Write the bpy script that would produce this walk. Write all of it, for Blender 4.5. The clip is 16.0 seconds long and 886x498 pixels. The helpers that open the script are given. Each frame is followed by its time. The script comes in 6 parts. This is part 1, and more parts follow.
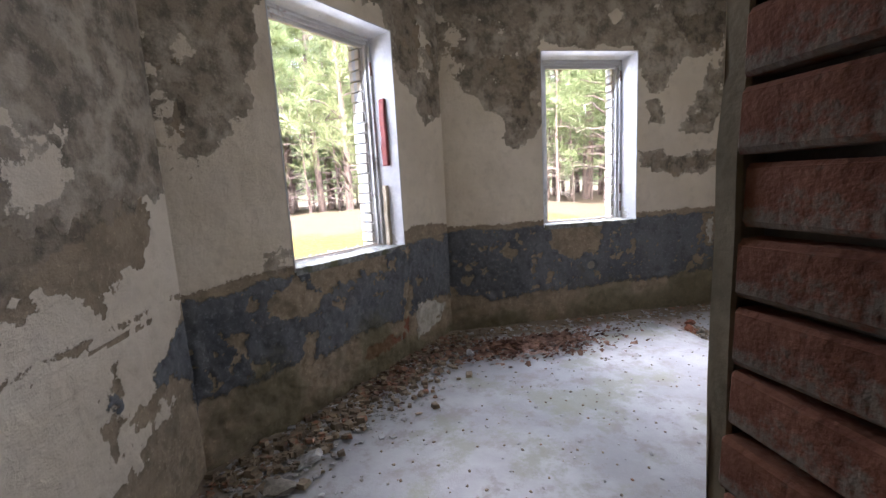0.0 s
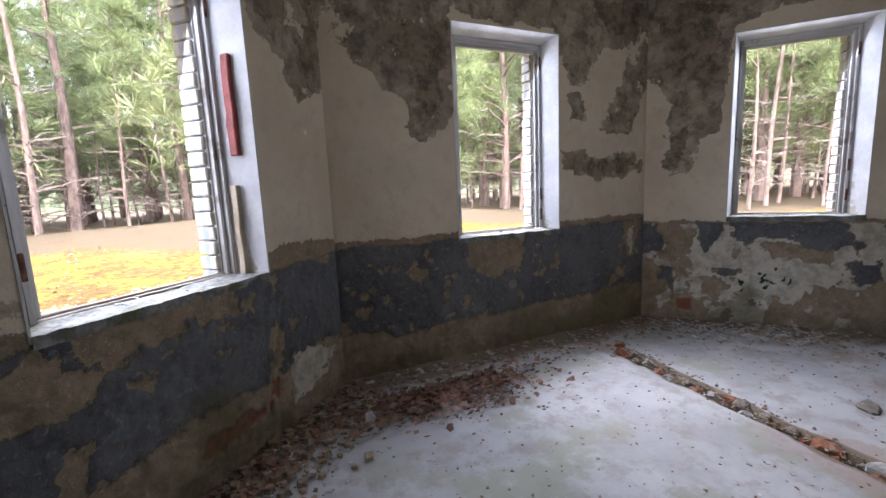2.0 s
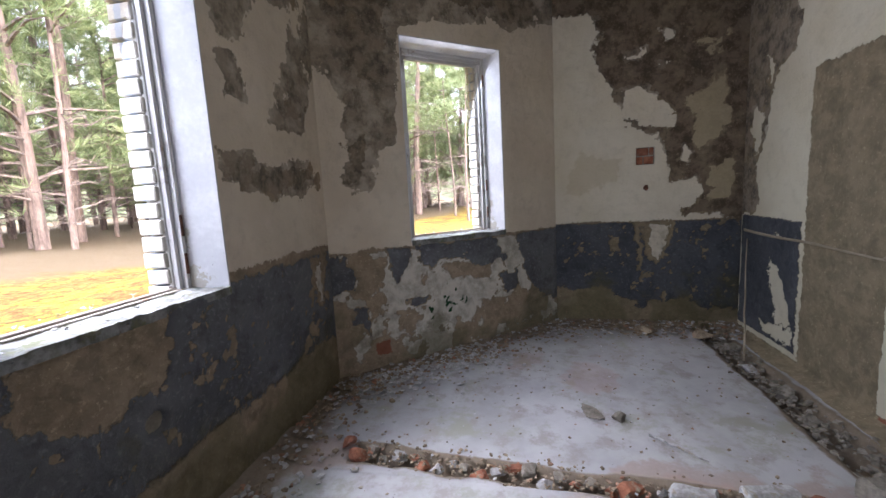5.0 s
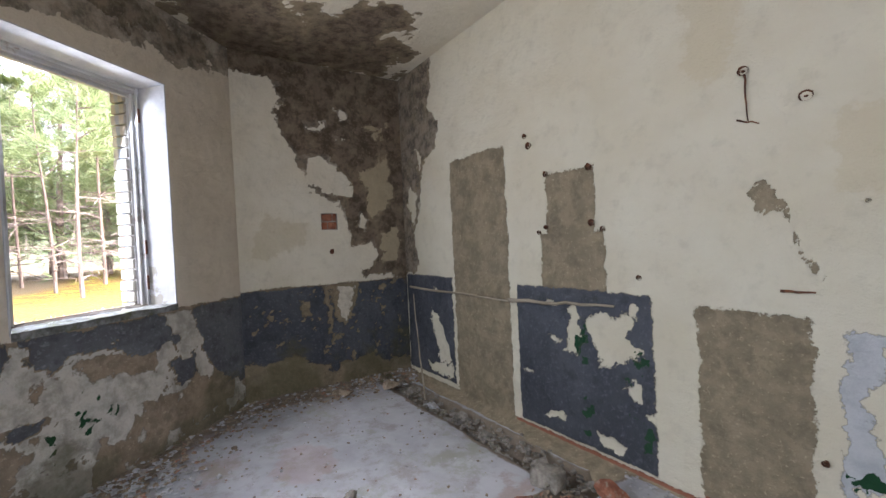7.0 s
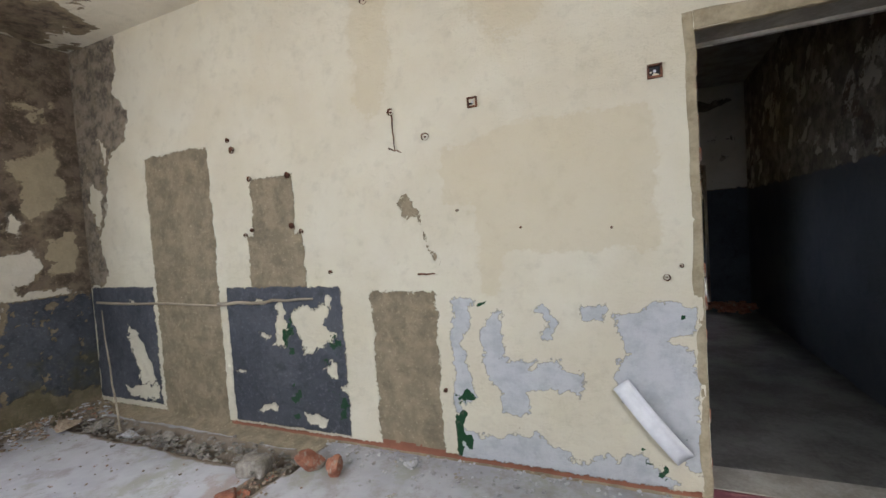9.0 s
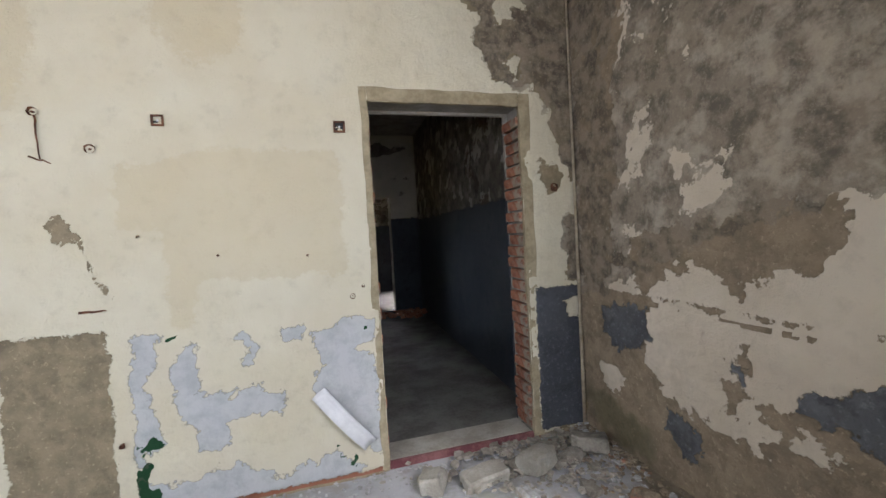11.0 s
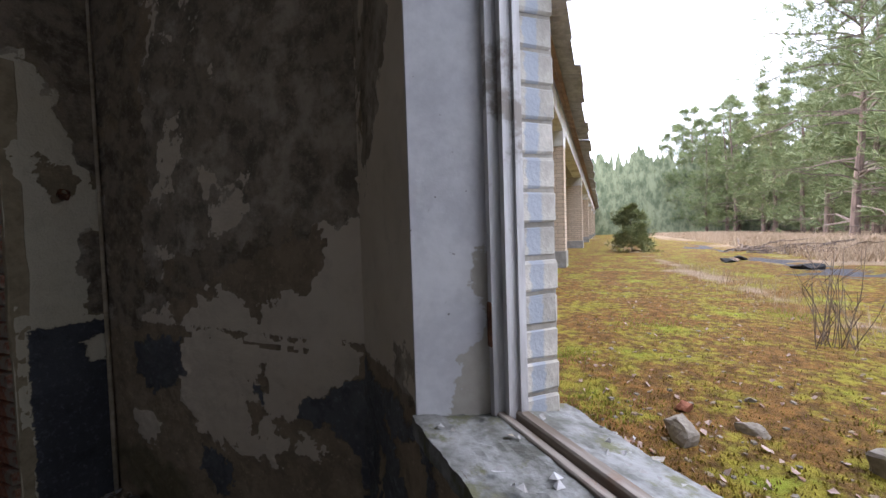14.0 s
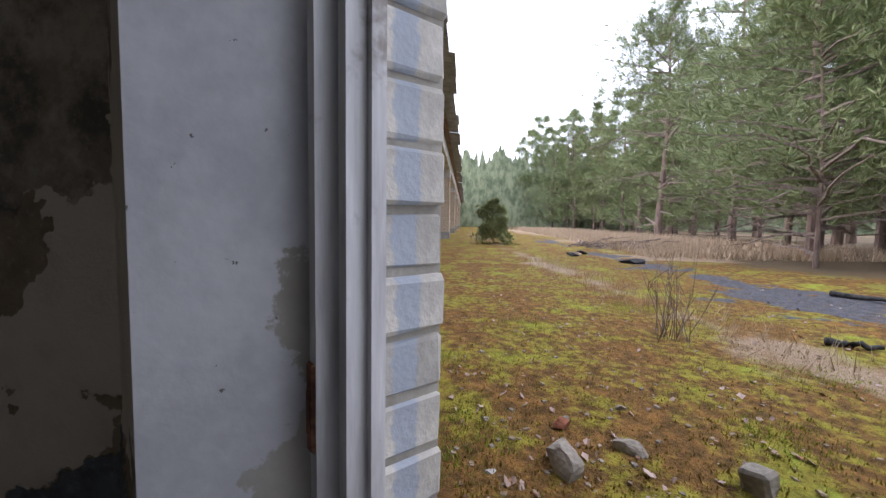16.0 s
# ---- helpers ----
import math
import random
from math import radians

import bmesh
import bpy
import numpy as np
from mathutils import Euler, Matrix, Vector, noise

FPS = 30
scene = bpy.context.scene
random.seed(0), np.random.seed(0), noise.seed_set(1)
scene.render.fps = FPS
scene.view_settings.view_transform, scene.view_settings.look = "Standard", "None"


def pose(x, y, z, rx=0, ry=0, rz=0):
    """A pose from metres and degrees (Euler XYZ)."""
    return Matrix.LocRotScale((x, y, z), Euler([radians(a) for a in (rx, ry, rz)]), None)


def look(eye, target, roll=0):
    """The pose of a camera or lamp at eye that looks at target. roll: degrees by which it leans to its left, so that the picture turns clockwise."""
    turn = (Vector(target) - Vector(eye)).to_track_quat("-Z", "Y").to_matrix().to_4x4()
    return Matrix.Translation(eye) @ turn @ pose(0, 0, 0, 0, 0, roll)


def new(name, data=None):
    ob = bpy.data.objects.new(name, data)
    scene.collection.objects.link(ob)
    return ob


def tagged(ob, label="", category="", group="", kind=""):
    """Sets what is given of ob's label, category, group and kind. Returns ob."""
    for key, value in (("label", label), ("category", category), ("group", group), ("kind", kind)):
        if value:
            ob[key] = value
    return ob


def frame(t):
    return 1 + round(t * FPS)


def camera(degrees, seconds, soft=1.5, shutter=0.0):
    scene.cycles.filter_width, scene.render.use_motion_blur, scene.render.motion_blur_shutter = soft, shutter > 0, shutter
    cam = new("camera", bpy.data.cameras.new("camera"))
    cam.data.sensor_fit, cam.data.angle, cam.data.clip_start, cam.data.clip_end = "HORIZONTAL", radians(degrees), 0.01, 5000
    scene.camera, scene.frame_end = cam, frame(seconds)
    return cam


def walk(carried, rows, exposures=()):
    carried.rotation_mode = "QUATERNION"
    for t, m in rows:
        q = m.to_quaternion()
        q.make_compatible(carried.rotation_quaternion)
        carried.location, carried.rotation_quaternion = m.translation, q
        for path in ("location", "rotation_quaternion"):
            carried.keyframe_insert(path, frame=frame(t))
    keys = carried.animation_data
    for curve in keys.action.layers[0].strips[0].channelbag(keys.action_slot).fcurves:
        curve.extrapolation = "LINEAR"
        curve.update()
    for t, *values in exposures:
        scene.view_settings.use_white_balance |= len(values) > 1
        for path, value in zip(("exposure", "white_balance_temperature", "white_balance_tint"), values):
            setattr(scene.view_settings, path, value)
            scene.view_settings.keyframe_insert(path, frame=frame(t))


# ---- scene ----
cam = camera(93.9, 16.0)

PATH = [
    (0, (0.968, -0.415, 1.43), (1.307, 1.534, 1.136), -3.2),
    (0.5, (1.026, -0.2, 1.432), (1.283, 1.76, 1.124), -3.1),
    (1, (1.046, 0.007, 1.418), (1.374, 1.952, 1.092), -3.3),
    (1.5, (1.067, 0.211, 1.431), (1.615, 2.108, 1.115), -3.6),
    (2, (1.195, 0.464, 1.402), (2.004, 2.271, 1.114), -2.6),
    (2.2, (1.252, 0.579, 1.423), (2.213, 2.31, 1.139), -2.6),
    (2.5, (1.327, 0.704, 1.425), (2.514, 2.285, 1.127), -3.5),
    (3, (1.42, 0.961, 1.407), (2.949, 2.213, 1.101), -4.2),
    (3.2, (1.452, 1.06, 1.414), (3.087, 2.171, 1.107), -4.4),
    (5.3, (1.972, 1.957, 1.407), (3.939, 2.223, 1.159), -3.0),
    (5.5, (2.037, 1.983, 1.406), (4.02, 2.118, 1.179), -3.0),
    (6, (2.177, 2.029, 1.399), (4.151, 1.742, 1.256), -2.7),
    (6.2, (2.188, 2.038, 1.4), (4.126, 1.559, 1.292), -2.2),
    (6.5, (2.18, 2.086, 1.415), (4.029, 1.326, 1.349), -2.1),
    (7, (2.173, 2.187, 1.39), (3.829, 1.065, 1.355), -2.7),
    (7.5, (2.114, 2.258, 1.385), (3.533, 0.85, 1.328), -2.6),
    (8, (1.992, 2.256, 1.38), (3.27, 0.719, 1.326), -2.8),
    (8.5, (1.832, 2.239, 1.334), (2.93, 0.569, 1.257), -3.1),
    (9, (1.738, 2.22, 1.352), (2.506, 0.376, 1.271), -3.8),
    (9.2, (1.728, 2.228, 1.352), (2.336, 0.324, 1.284), -3.9),
    (11.3, (1.652, 2.477, 1.403), (0.907, 0.622, 1.334), -3.2),
    (11.5, (1.641, 2.493, 1.404), (0.764, 0.697, 1.33), -3.1),
    (12, (1.62, 2.529, 1.416), (0.428, 0.926, 1.335), -2.5),
    (12.5, (1.576, 2.559, 1.411), (0.129, 1.181, 1.331), -2.0),
    (13, (1.518, 2.587, 1.401), (-0.115, 1.435, 1.313), -2.0),
    (13.5, (1.455, 2.620, 1.400), (-0.298, 1.658, 1.318), -1.8),
    (14, (1.320, 2.600, 1.402), (-0.508, 1.793, 1.329), -1.8),
    (14.5, (1.203, 2.612, 1.406), (-0.692, 1.976, 1.332), -1.6),
    (15, (1.115, 2.583, 1.402), (-0.830, 2.133, 1.306), -1.2),
    (15.5, (0.956, 2.543, 1.408), (-1.019, 2.265, 1.266), 0.6),
    (16, (0.874, 2.508, 1.403), (-1.111, 2.306, 1.267), 0.8),
]
walk(cam, [(t, look(eye, target, roll)) for t, eye, target, roll in PATH],
     [(0, 5.10, 5850, 20), (1.5, 4.60, 5850, 20), (2.5, 4.68, 5880, 20), (3, 4.85, 5880, 20), (5.3, 4.65, 5900, 20), (6.1, 5.00, 5900, 20), (7, 5.05, 5950, 18), (8, 5.40, 6100, 16), (9.2, 5.45, 6150, 16),
      (11.3, 5.60, 6100, 16), (12.0, 4.90, 6000, 18), (12.6, 4.00, 5950, 20), (13.5, 3.15, 5900, 20), (14.5, 2.75, 5900, 20), (16, 2.45, 5900, 20)])

# light: bright overcast sky, weak wide sun
world = bpy.data.worlds.new("overcast_sky")
scene.world = world
world.use_nodes = True
wn, wl = world.node_tree.nodes, world.node_tree.links
sky = wn.new("ShaderNodeTexSky")
sky.sky_type, sky.sun_disc = "NISHITA", False
sky.sun_elevation, sky.sun_rotation = radians(38), radians(200)
sky.air_density, sky.dust_density, sky.ozone_density = 1.0, 4.0, 1.0
cloud = wn.new("ShaderNodeMix")
cloud.data_type = "RGBA"
cloud.inputs[0].default_value = 0.62
cloud.inputs[7].default_value = (9.0, 9.3, 9.8, 1)
wl.new(sky.outputs[0], cloud.inputs[6])
wl.new(cloud.outputs[2], wn["Background"].inputs["Color"])
wn["Background"].inputs["Strength"].default_value = 0.085
sun = new("sun", bpy.data.lights.new("sun", "SUN"))
sun.data.energy, sun.data.angle, sun.data.color = 0.5, radians(40), (1.0, 0.96, 0.9)
sun.matrix_world = look((-3, 12, 14), (0, 0, 0))
# sky light that falls in through the openings of the three windows
for wx, wy, nx_, ny_ in ((0.87, 2.54, -0.710, 0.704), (3.115, 3.342, 0.0, 1.0), (5.415, 2.478, 0.743, 0.669)):
    glow = new("window_skylight", bpy.data.lights.new("window_skylight", "AREA"))
    glow.data.shape, glow.data.size, glow.data.size_y = "RECTANGLE", 0.8, 1.45
    glow.data.energy, glow.data.color = 1.1, (0.87, 0.935, 1.0)
    glow.matrix_world = look((wx + 0.36 * nx_, wy + 0.36 * ny_, 1.82), (wx - 1.0 * nx_, wy - 1.0 * ny_, 1.32))

# ------------------------------------------------------------------ materials


def nodes_of(name, rough=0.85, metal=0.0, spec=0.3):
    m = bpy.data.materials.new(name)
    m.use_nodes = True
    b = m.node_tree.nodes["Principled BSDF"]
    b.inputs["Roughness"].default_value, b.inputs["Metallic"].default_value = rough, metal
    b.inputs["Specular IOR Level"].default_value = spec
    return m, m.node_tree, b


def put(tree, socket, value):
    if hasattr(value, "links"):
        tree.links.new(value, socket)
    elif isinstance(value, (tuple, list)):
        socket.default_value = (*value, 1)[:4]
    else:
        socket.default_value = value


def noise_of(tree, scale, detail=5, rough=0.6, stretch=None, seed=0.0, kind="Object"):
    tc = tree.nodes.new("ShaderNodeTexCoord")
    mp = tree.nodes.new("ShaderNodeMapping")
    tree.links.new(tc.outputs[kind], mp.inputs[0])
    mp.inputs["Location"].default_value = (seed, seed * 1.7, seed * 0.6)
    if stretch:
        mp.inputs["Scale"].default_value = stretch
    n = tree.nodes.new("ShaderNodeTexNoise")
    tree.links.new(mp.outputs[0], n.inputs["Vector"])
    n.inputs["Scale"].default_value, n.inputs["Detail"].default_value, n.inputs["Roughness"].default_value = scale, detail, rough
    return n.outputs[0]


def span(tree, value, lo, hi, a=0.0, b=1.0):
    n = tree.nodes.new("ShaderNodeMapRange")
    n.interpolation_type = "SMOOTHSTEP"
    put(tree, n.inputs[0], value)
    for k, v in zip((1, 2, 3, 4), (lo, hi, a, b)):
        n.inputs[k].default_value = v
    return n.outputs[0]


def calc(tree, op, a, b=0.0, c=0.0):
    n = tree.nodes.new("ShaderNodeMath")
    n.operation = op
    for k, v in enumerate((a, b, c)):
        put(tree, n.inputs[k], v)
    return n.outputs[0]


def blend(tree, fac, a, b, mode="MIX"):
    n = tree.nodes.new("ShaderNodeMix")
    n.data_type, n.blend_type = "RGBA", mode
    put(tree, n.inputs[0], fac), put(tree, n.inputs[6], a), put(tree, n.inputs[7], b)
    return n.outputs[2]


def attribute(tree, name):
    n = tree.nodes.new("ShaderNodeAttribute")
    n.attribute_name = name
    return n.outputs["Fac"]


def relief(tree, bsdf, height, strength=0.4, distance=0.01):
    n = tree.nodes.new("ShaderNodeBump")
    n.inputs["Strength"].default_value, n.inputs["Distance"].default_value = strength, distance
    tree.links.new(height, n.inputs["Height"])
    tree.links.new(n.outputs[0], bsdf.inputs["Normal"])


def rough_mat(name, dark, light, scale=8.0, fine=60.0, rough=0.85, bump=0.4, third=None, vary=False, stretch=None, spec=0.3, metal=0.0):
    """Two colours mixed by noise at two scales, a third in blotches, and fine relief."""
    m, t, b = nodes_of(name, rough, metal, spec)
    n1, n2 = noise_of(t, scale, stretch=stretch), noise_of(t, fine, 3, stretch=stretch, seed=3.1)
    f = calc(t, "ADD", calc(t, "MULTIPLY", n1, 0.75), calc(t, "MULTIPLY", n2, 0.25))
    col = blend(t, span(t, f, 0.36, 0.64), dark, light)
    if third:
        col = blend(t, span(t, noise_of(t, scale * 0.6, 6, 0.7, seed=7.7), 0.54, 0.64), col, third)
    if vary:
        info = t.nodes.new("ShaderNodeObjectInfo")
        col = blend(t, 1.0, col, blend(t, info.outputs["Random"], (0.78, 0.77, 0.74), (1.12, 1.1, 1.05)), "MULTIPLY")
    put(t, b.inputs["Base Color"], col)
    relief(t, b, f, bump, 0.012)
    return m


def wall_mat(name, upper, upper2, dado, dado2, plaster=(0.25, 0.185, 0.12), mould=(0.098, 0.082, 0.063), lime=((0.62, 0.57, 0.47), (0.42, 0.38, 0.3))):
    """Peeling wall: plaster, upper paint, mould, oil-paint dado, lime and green coats, by the layers stored on the mesh."""
    m, t, b = nodes_of(name, 0.9, 0.0, 0.25)
    fine, mid, big = noise_of(t, 45, 6, 0.7), noise_of(t, 11, 5, 0.65, seed=2.0), noise_of(t, 2.2, 4, 0.6, seed=5.0)
    grit = noise_of(t, 160, 3, 0.7, seed=1.0)
    wob = calc(t, "ADD", calc(t, "MULTIPLY", calc(t, "SUBTRACT", fine, 0.5), 0.55), calc(t, "MULTIPLY", calc(t, "SUBTRACT", mid, 0.5), 0.45))

    def on(layer, soft=0.025, wobble=1.0):
        return span(t, calc(t, "MULTIPLY_ADD", wob, wobble, attribute(t, layer)), -soft, soft)

    base = blend(t, span(t, mid, 0.35, 0.65), tuple(0.74 * c for c in plaster), plaster)
    base = blend(t, span(t, fine, 0.55, 0.7), base, tuple(min(1, 1.45 * c) for c in plaster))
    base = blend(t, span(t, noise_of(t, 6.5, 7, 0.75, seed=31.0), 0.5, 0.6, 0.0, 0.45), base, tuple(0.45 * c for c in plaster))
    col = blend(t, on("brick"), base, blend(t, mid, (0.16, 0.06, 0.035), (0.3, 0.13, 0.08)))
    paint = blend(t, span(t, big, 0.3, 0.7), upper, upper2)
    paint = blend(t, span(t, mid, 0.5, 0.75, 0.0, 0.35), paint, tuple(0.72 * c for c in upper2))
    is_up = on("upper")
    col = blend(t, is_up, col, paint)
    wash = calc(t, "MULTIPLY", span(t, calc(t, "MULTIPLY_ADD", wob, 1.35, attribute(t, "mould")), -0.045, 0.03), 0.9)
    streaky = blend(t, span(t, mid, 0.36, 0.62), mould, tuple(2.6 * c for c in mould))
    streaky = blend(t, span(t, fine, 0.52, 0.7, 0.0, 0.7), streaky, tuple(3.6 * c for c in mould))
    patchy = calc(t, "MULTIPLY", wash, span(t, noise_of(t, 5.5, 6, 0.7, seed=21.0), 0.36, 0.56, 0.55, 1.0))
    col = blend(t, calc(t, "MULTIPLY", on("tan", 0.15, 1.4), 0.5), col, (0.50, 0.43, 0.29))
    col = blend(t, patchy, col, streaky)
    is_da = on("dado")
    dcol = blend(t, span(t, big, 0.35, 0.65), dado, dado2)
    dcol = blend(t, span(t, fine, 0.52, 0.7, 0.0, 0.6), dcol, tuple(2.0 * c for c in dado2))
    dcol = blend(t, span(t, mid, 0.52, 0.7, 0.0, 0.5), dcol, tuple(0.5 * c for c in dado))
    col = blend(t, is_da, col, dcol)
    col = blend(t, on("lime"), col, blend(t, span(t, mid, 0.4, 0.7), *lime))
    col = blend(t, on("green"), col, (0.012, 0.05, 0.02))
    col = blend(t, calc(t, "MULTIPLY", span(t, calc(t, "ADD", attribute(t, "moss"), wob), -0.2, 0.25), 0.6), col, blend(t, fine, (0.05, 0.055, 0.022), (0.13, 0.115, 0.06)))
    # brown dirt line at the coat edges, which also paints in their edge shade
    for layer in ("lime", "dado"):
        rim = span(t, calc(t, "ABSOLUTE", calc(t, "ADD", wob, attribute(t, layer))), 0.0, 0.07, 0.5, 0.0)
        col = blend(t, rim, col, (0.10, 0.085, 0.065))
    put(t, b.inputs["Base Color"], col)
    put(t, b.inputs["Roughness"], calc(t, "MULTIPLY_ADD", is_da, -0.3, 0.92))
    h = calc(t, "ADD", calc(t, "MULTIPLY", fine, 0.6), calc(t, "MULTIPLY", grit, 0.25))
    h = calc(t, "MULTIPLY_ADD", is_up, 0.35, calc(t, "MULTIPLY_ADD", is_da, 0.5, h))
    relief(t, b, calc(t, "MULTIPLY_ADD", mid, 0.9, h), 0.75, 0.016)
    return m


M_UP = wall_mat("mouldy_wall_paint", (0.66, 0.585, 0.48), (0.57, 0.495, 0.395), (0.080, 0.084, 0.093), (0.128, 0.132, 0.142), plaster=(0.31, 0.245, 0.172), lime=((0.52, 0.485, 0.42), (0.32, 0.295, 0.25)))
M_CREAM = wall_mat("cream_wall_paint", (0.68, 0.63, 0.52), (0.61, 0.555, 0.44), (0.055, 0.06, 0.072), (0.085, 0.092, 0.105), plaster=(0.28, 0.225, 0.15), mould=(0.066, 0.05, 0.036))
M_LONG = wall_mat("cream_limewash_wall", (0.60, 0.56, 0.44), (0.55, 0.50, 0.375), (0.05, 0.054, 0.064), (0.075, 0.08, 0.092), plaster=(0.27, 0.22, 0.145), lime=((0.45, 0.455, 0.46), (0.36, 0.368, 0.375)))
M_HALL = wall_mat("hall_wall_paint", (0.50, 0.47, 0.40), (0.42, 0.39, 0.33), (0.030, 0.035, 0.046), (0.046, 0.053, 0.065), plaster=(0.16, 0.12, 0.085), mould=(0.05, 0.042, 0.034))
M_BODY = rough_mat("grey_cement_mortar", (0.22, 0.2, 0.17), (0.34, 0.32, 0.28), 6, 70)
M_REVEAL = rough_mat("peeling_white_reveal_plaster", (0.46, 0.465, 0.49), (0.60, 0.605, 0.62), 4, 40, 0.75, 0.25)
t = M_REVEAL.node_tree
tc, sep = t.nodes.new("ShaderNodeTexCoord"), t.nodes.new("ShaderNodeSeparateXYZ")
t.links.new(tc.outputs["Object"], sep.inputs[0])
b = t.nodes["Principled BSDF"]
flaw = calc(t, "SUBTRACT", calc(t, "MULTIPLY", sep.outputs[1], 2.2), calc(t, "MULTIPLY", calc(t, "SUBTRACT", sep.outputs[2], 1.0), 0.55))
flaw = calc(t, "MULTIPLY_ADD", calc(t, "SUBTRACT", noise_of(t, 7, 6, 0.65, seed=4.0), 0.5), 0.9, flaw)
paint = b.inputs["Base Color"].links[0].from_socket
paint = blend(t, span(t, flaw, 0.16, 0.19), paint, blend(t, noise_of(t, 30), (0.30, 0.28, 0.24), (0.42, 0.40, 0.36)))
chip = noise_of(t, 38, 4, 0.7, seed=9.0)
put(t, b.inputs["Base Color"], blend(t, span(t, chip, 0.70, 0.72), paint, (0.16, 0.15, 0.14)))
M_FRAME = rough_mat("weathered_white_window_wood", (0.30, 0.29, 0.29), (0.62, 0.62, 0.62), 7, 50, 0.7, 0.5, third=(0.27, 0.245, 0.22), stretch=(1, 1, 0.12))
M_FRAMEH = rough_mat("weathered_grey_sill_wood", (0.13, 0.10, 0.075), (0.40, 0.37, 0.33), 6, 50, 0.8, 0.6, third=(0.2, 0.13, 0.09), stretch=(0.12, 1, 1))
M_FRAMEL = rough_mat("flaking_white_head_wood", (0.40, 0.39, 0.38), (0.66, 0.66, 0.65), 6, 50, 0.75, 0.5, third=(0.34, 0.27, 0.22), stretch=(0.12, 1, 1))
M_SILL = rough_mat("flaking_sill_paint", (0.10, 0.10, 0.085), (0.27, 0.275, 0.27), 11, 55, 0.9, 1.0, third=(0.13, 0.13, 0.075))
M_BRICKW = rough_mat("white_silicate_brick", (0.36, 0.345, 0.32), (0.50, 0.48, 0.445), 9, 90, 0.9, 0.5, third=(0.30, 0.33, 0.38), vary=True)
# drips of blue-grey paint down the middle of the jamb bricks
t = M_BRICKW.node_tree
tc, sep = t.nodes.new("ShaderNodeTexCoord"), t.nodes.new("ShaderNodeSeparateXYZ")
t.links.new(tc.outputs["Object"], sep.inputs[0])
drip = calc(t, "ABSOLUTE", calc(t, "ADD", sep.outputs[1], calc(t, "MULTIPLY", calc(t, "SUBTRACT", noise_of(t, 40), 0.5), 0.03)))
b = t.nodes["Principled BSDF"]
put(t, b.inputs["Base Color"], blend(t, span(t, drip, 0.014, 0.022, 0.8, 0.0), b.inputs["Base Color"].links[0].from_socket, (0.27, 0.31, 0.37)))
M_BRICKR = rough_mat("red_clay_brick", (0.20, 0.075, 0.045), (0.36, 0.16, 0.10), 14, 80, 0.9, 0.6, third=(0.3, 0.25, 0.2), vary=True)
M_RED = rough_mat("dull_red_painted_wood", (0.12, 0.025, 0.022), (0.22, 0.05, 0.04), 12, 70, 0.6, 0.3)
M_RUST = rough_mat("rusty_iron", (0.06, 0.03, 0.02), (0.2, 0.09, 0.05), 25, 120, 0.8, 0.5, metal=0.3)
M_WOOD = rough_mat("grey_old_timber", (0.24, 0.20, 0.14), (0.40, 0.34, 0.26), 8, 60, 0.85, 0.5, stretch=(0.2, 1, 1))
M_CASING = rough_mat("bare_mortar_door_casing", (0.23, 0.19, 0.12), (0.36, 0.30, 0.20), 8, 60, 0.9, 0.5)
M_STONE = rough_mat("grey_field_stone", (0.15, 0.135, 0.115), (0.32, 0.295, 0.26), 9, 60, 0.9, 0.7, vary=True)
M_FLAKE = rough_mat("plaster_flakes", (0.24, 0.23, 0.22), (0.46, 0.46, 0.465), 14, 70, 0.9, 0.4, third=(0.3, 0.26, 0.2))
M_RUBBLE = rough_mat("brown_rubble_grit", (0.13, 0.1, 0.07), (0.3, 0.24, 0.17), 14, 70, 0.95, 0.6, third=(0.3, 0.14, 0.09))
M_LEAF = rough_mat("dry_fallen_leaves", (0.10, 0.052, 0.034), (0.25, 0.145, 0.10), 5, 30, 0.8, 0.2, third=(0.33, 0.23, 0.19))
M_PALELEAF = rough_mat("bleached_fallen_leaves", (0.20, 0.13, 0.10), (0.40, 0.31, 0.27), 5, 30, 0.8, 0.2)
# the hall's dimness is put into this darker floor colour
M_HALLFLOOR = rough_mat("dim_hall_floor", (0.07, 0.066, 0.06), (0.14, 0.135, 0.125), 3, 40, 0.85, 0.4)
M_PALE = rough_mat("pale_plastic_strip", (0.54, 0.54, 0.55), (0.66, 0.66, 0.67), 5, 40, 0.5, 0.1)
M_BLACK = rough_mat("charred_black", (0.015, 0.015, 0.015), (0.05, 0.05, 0.05), 12, 60, 0.9, 0.6)


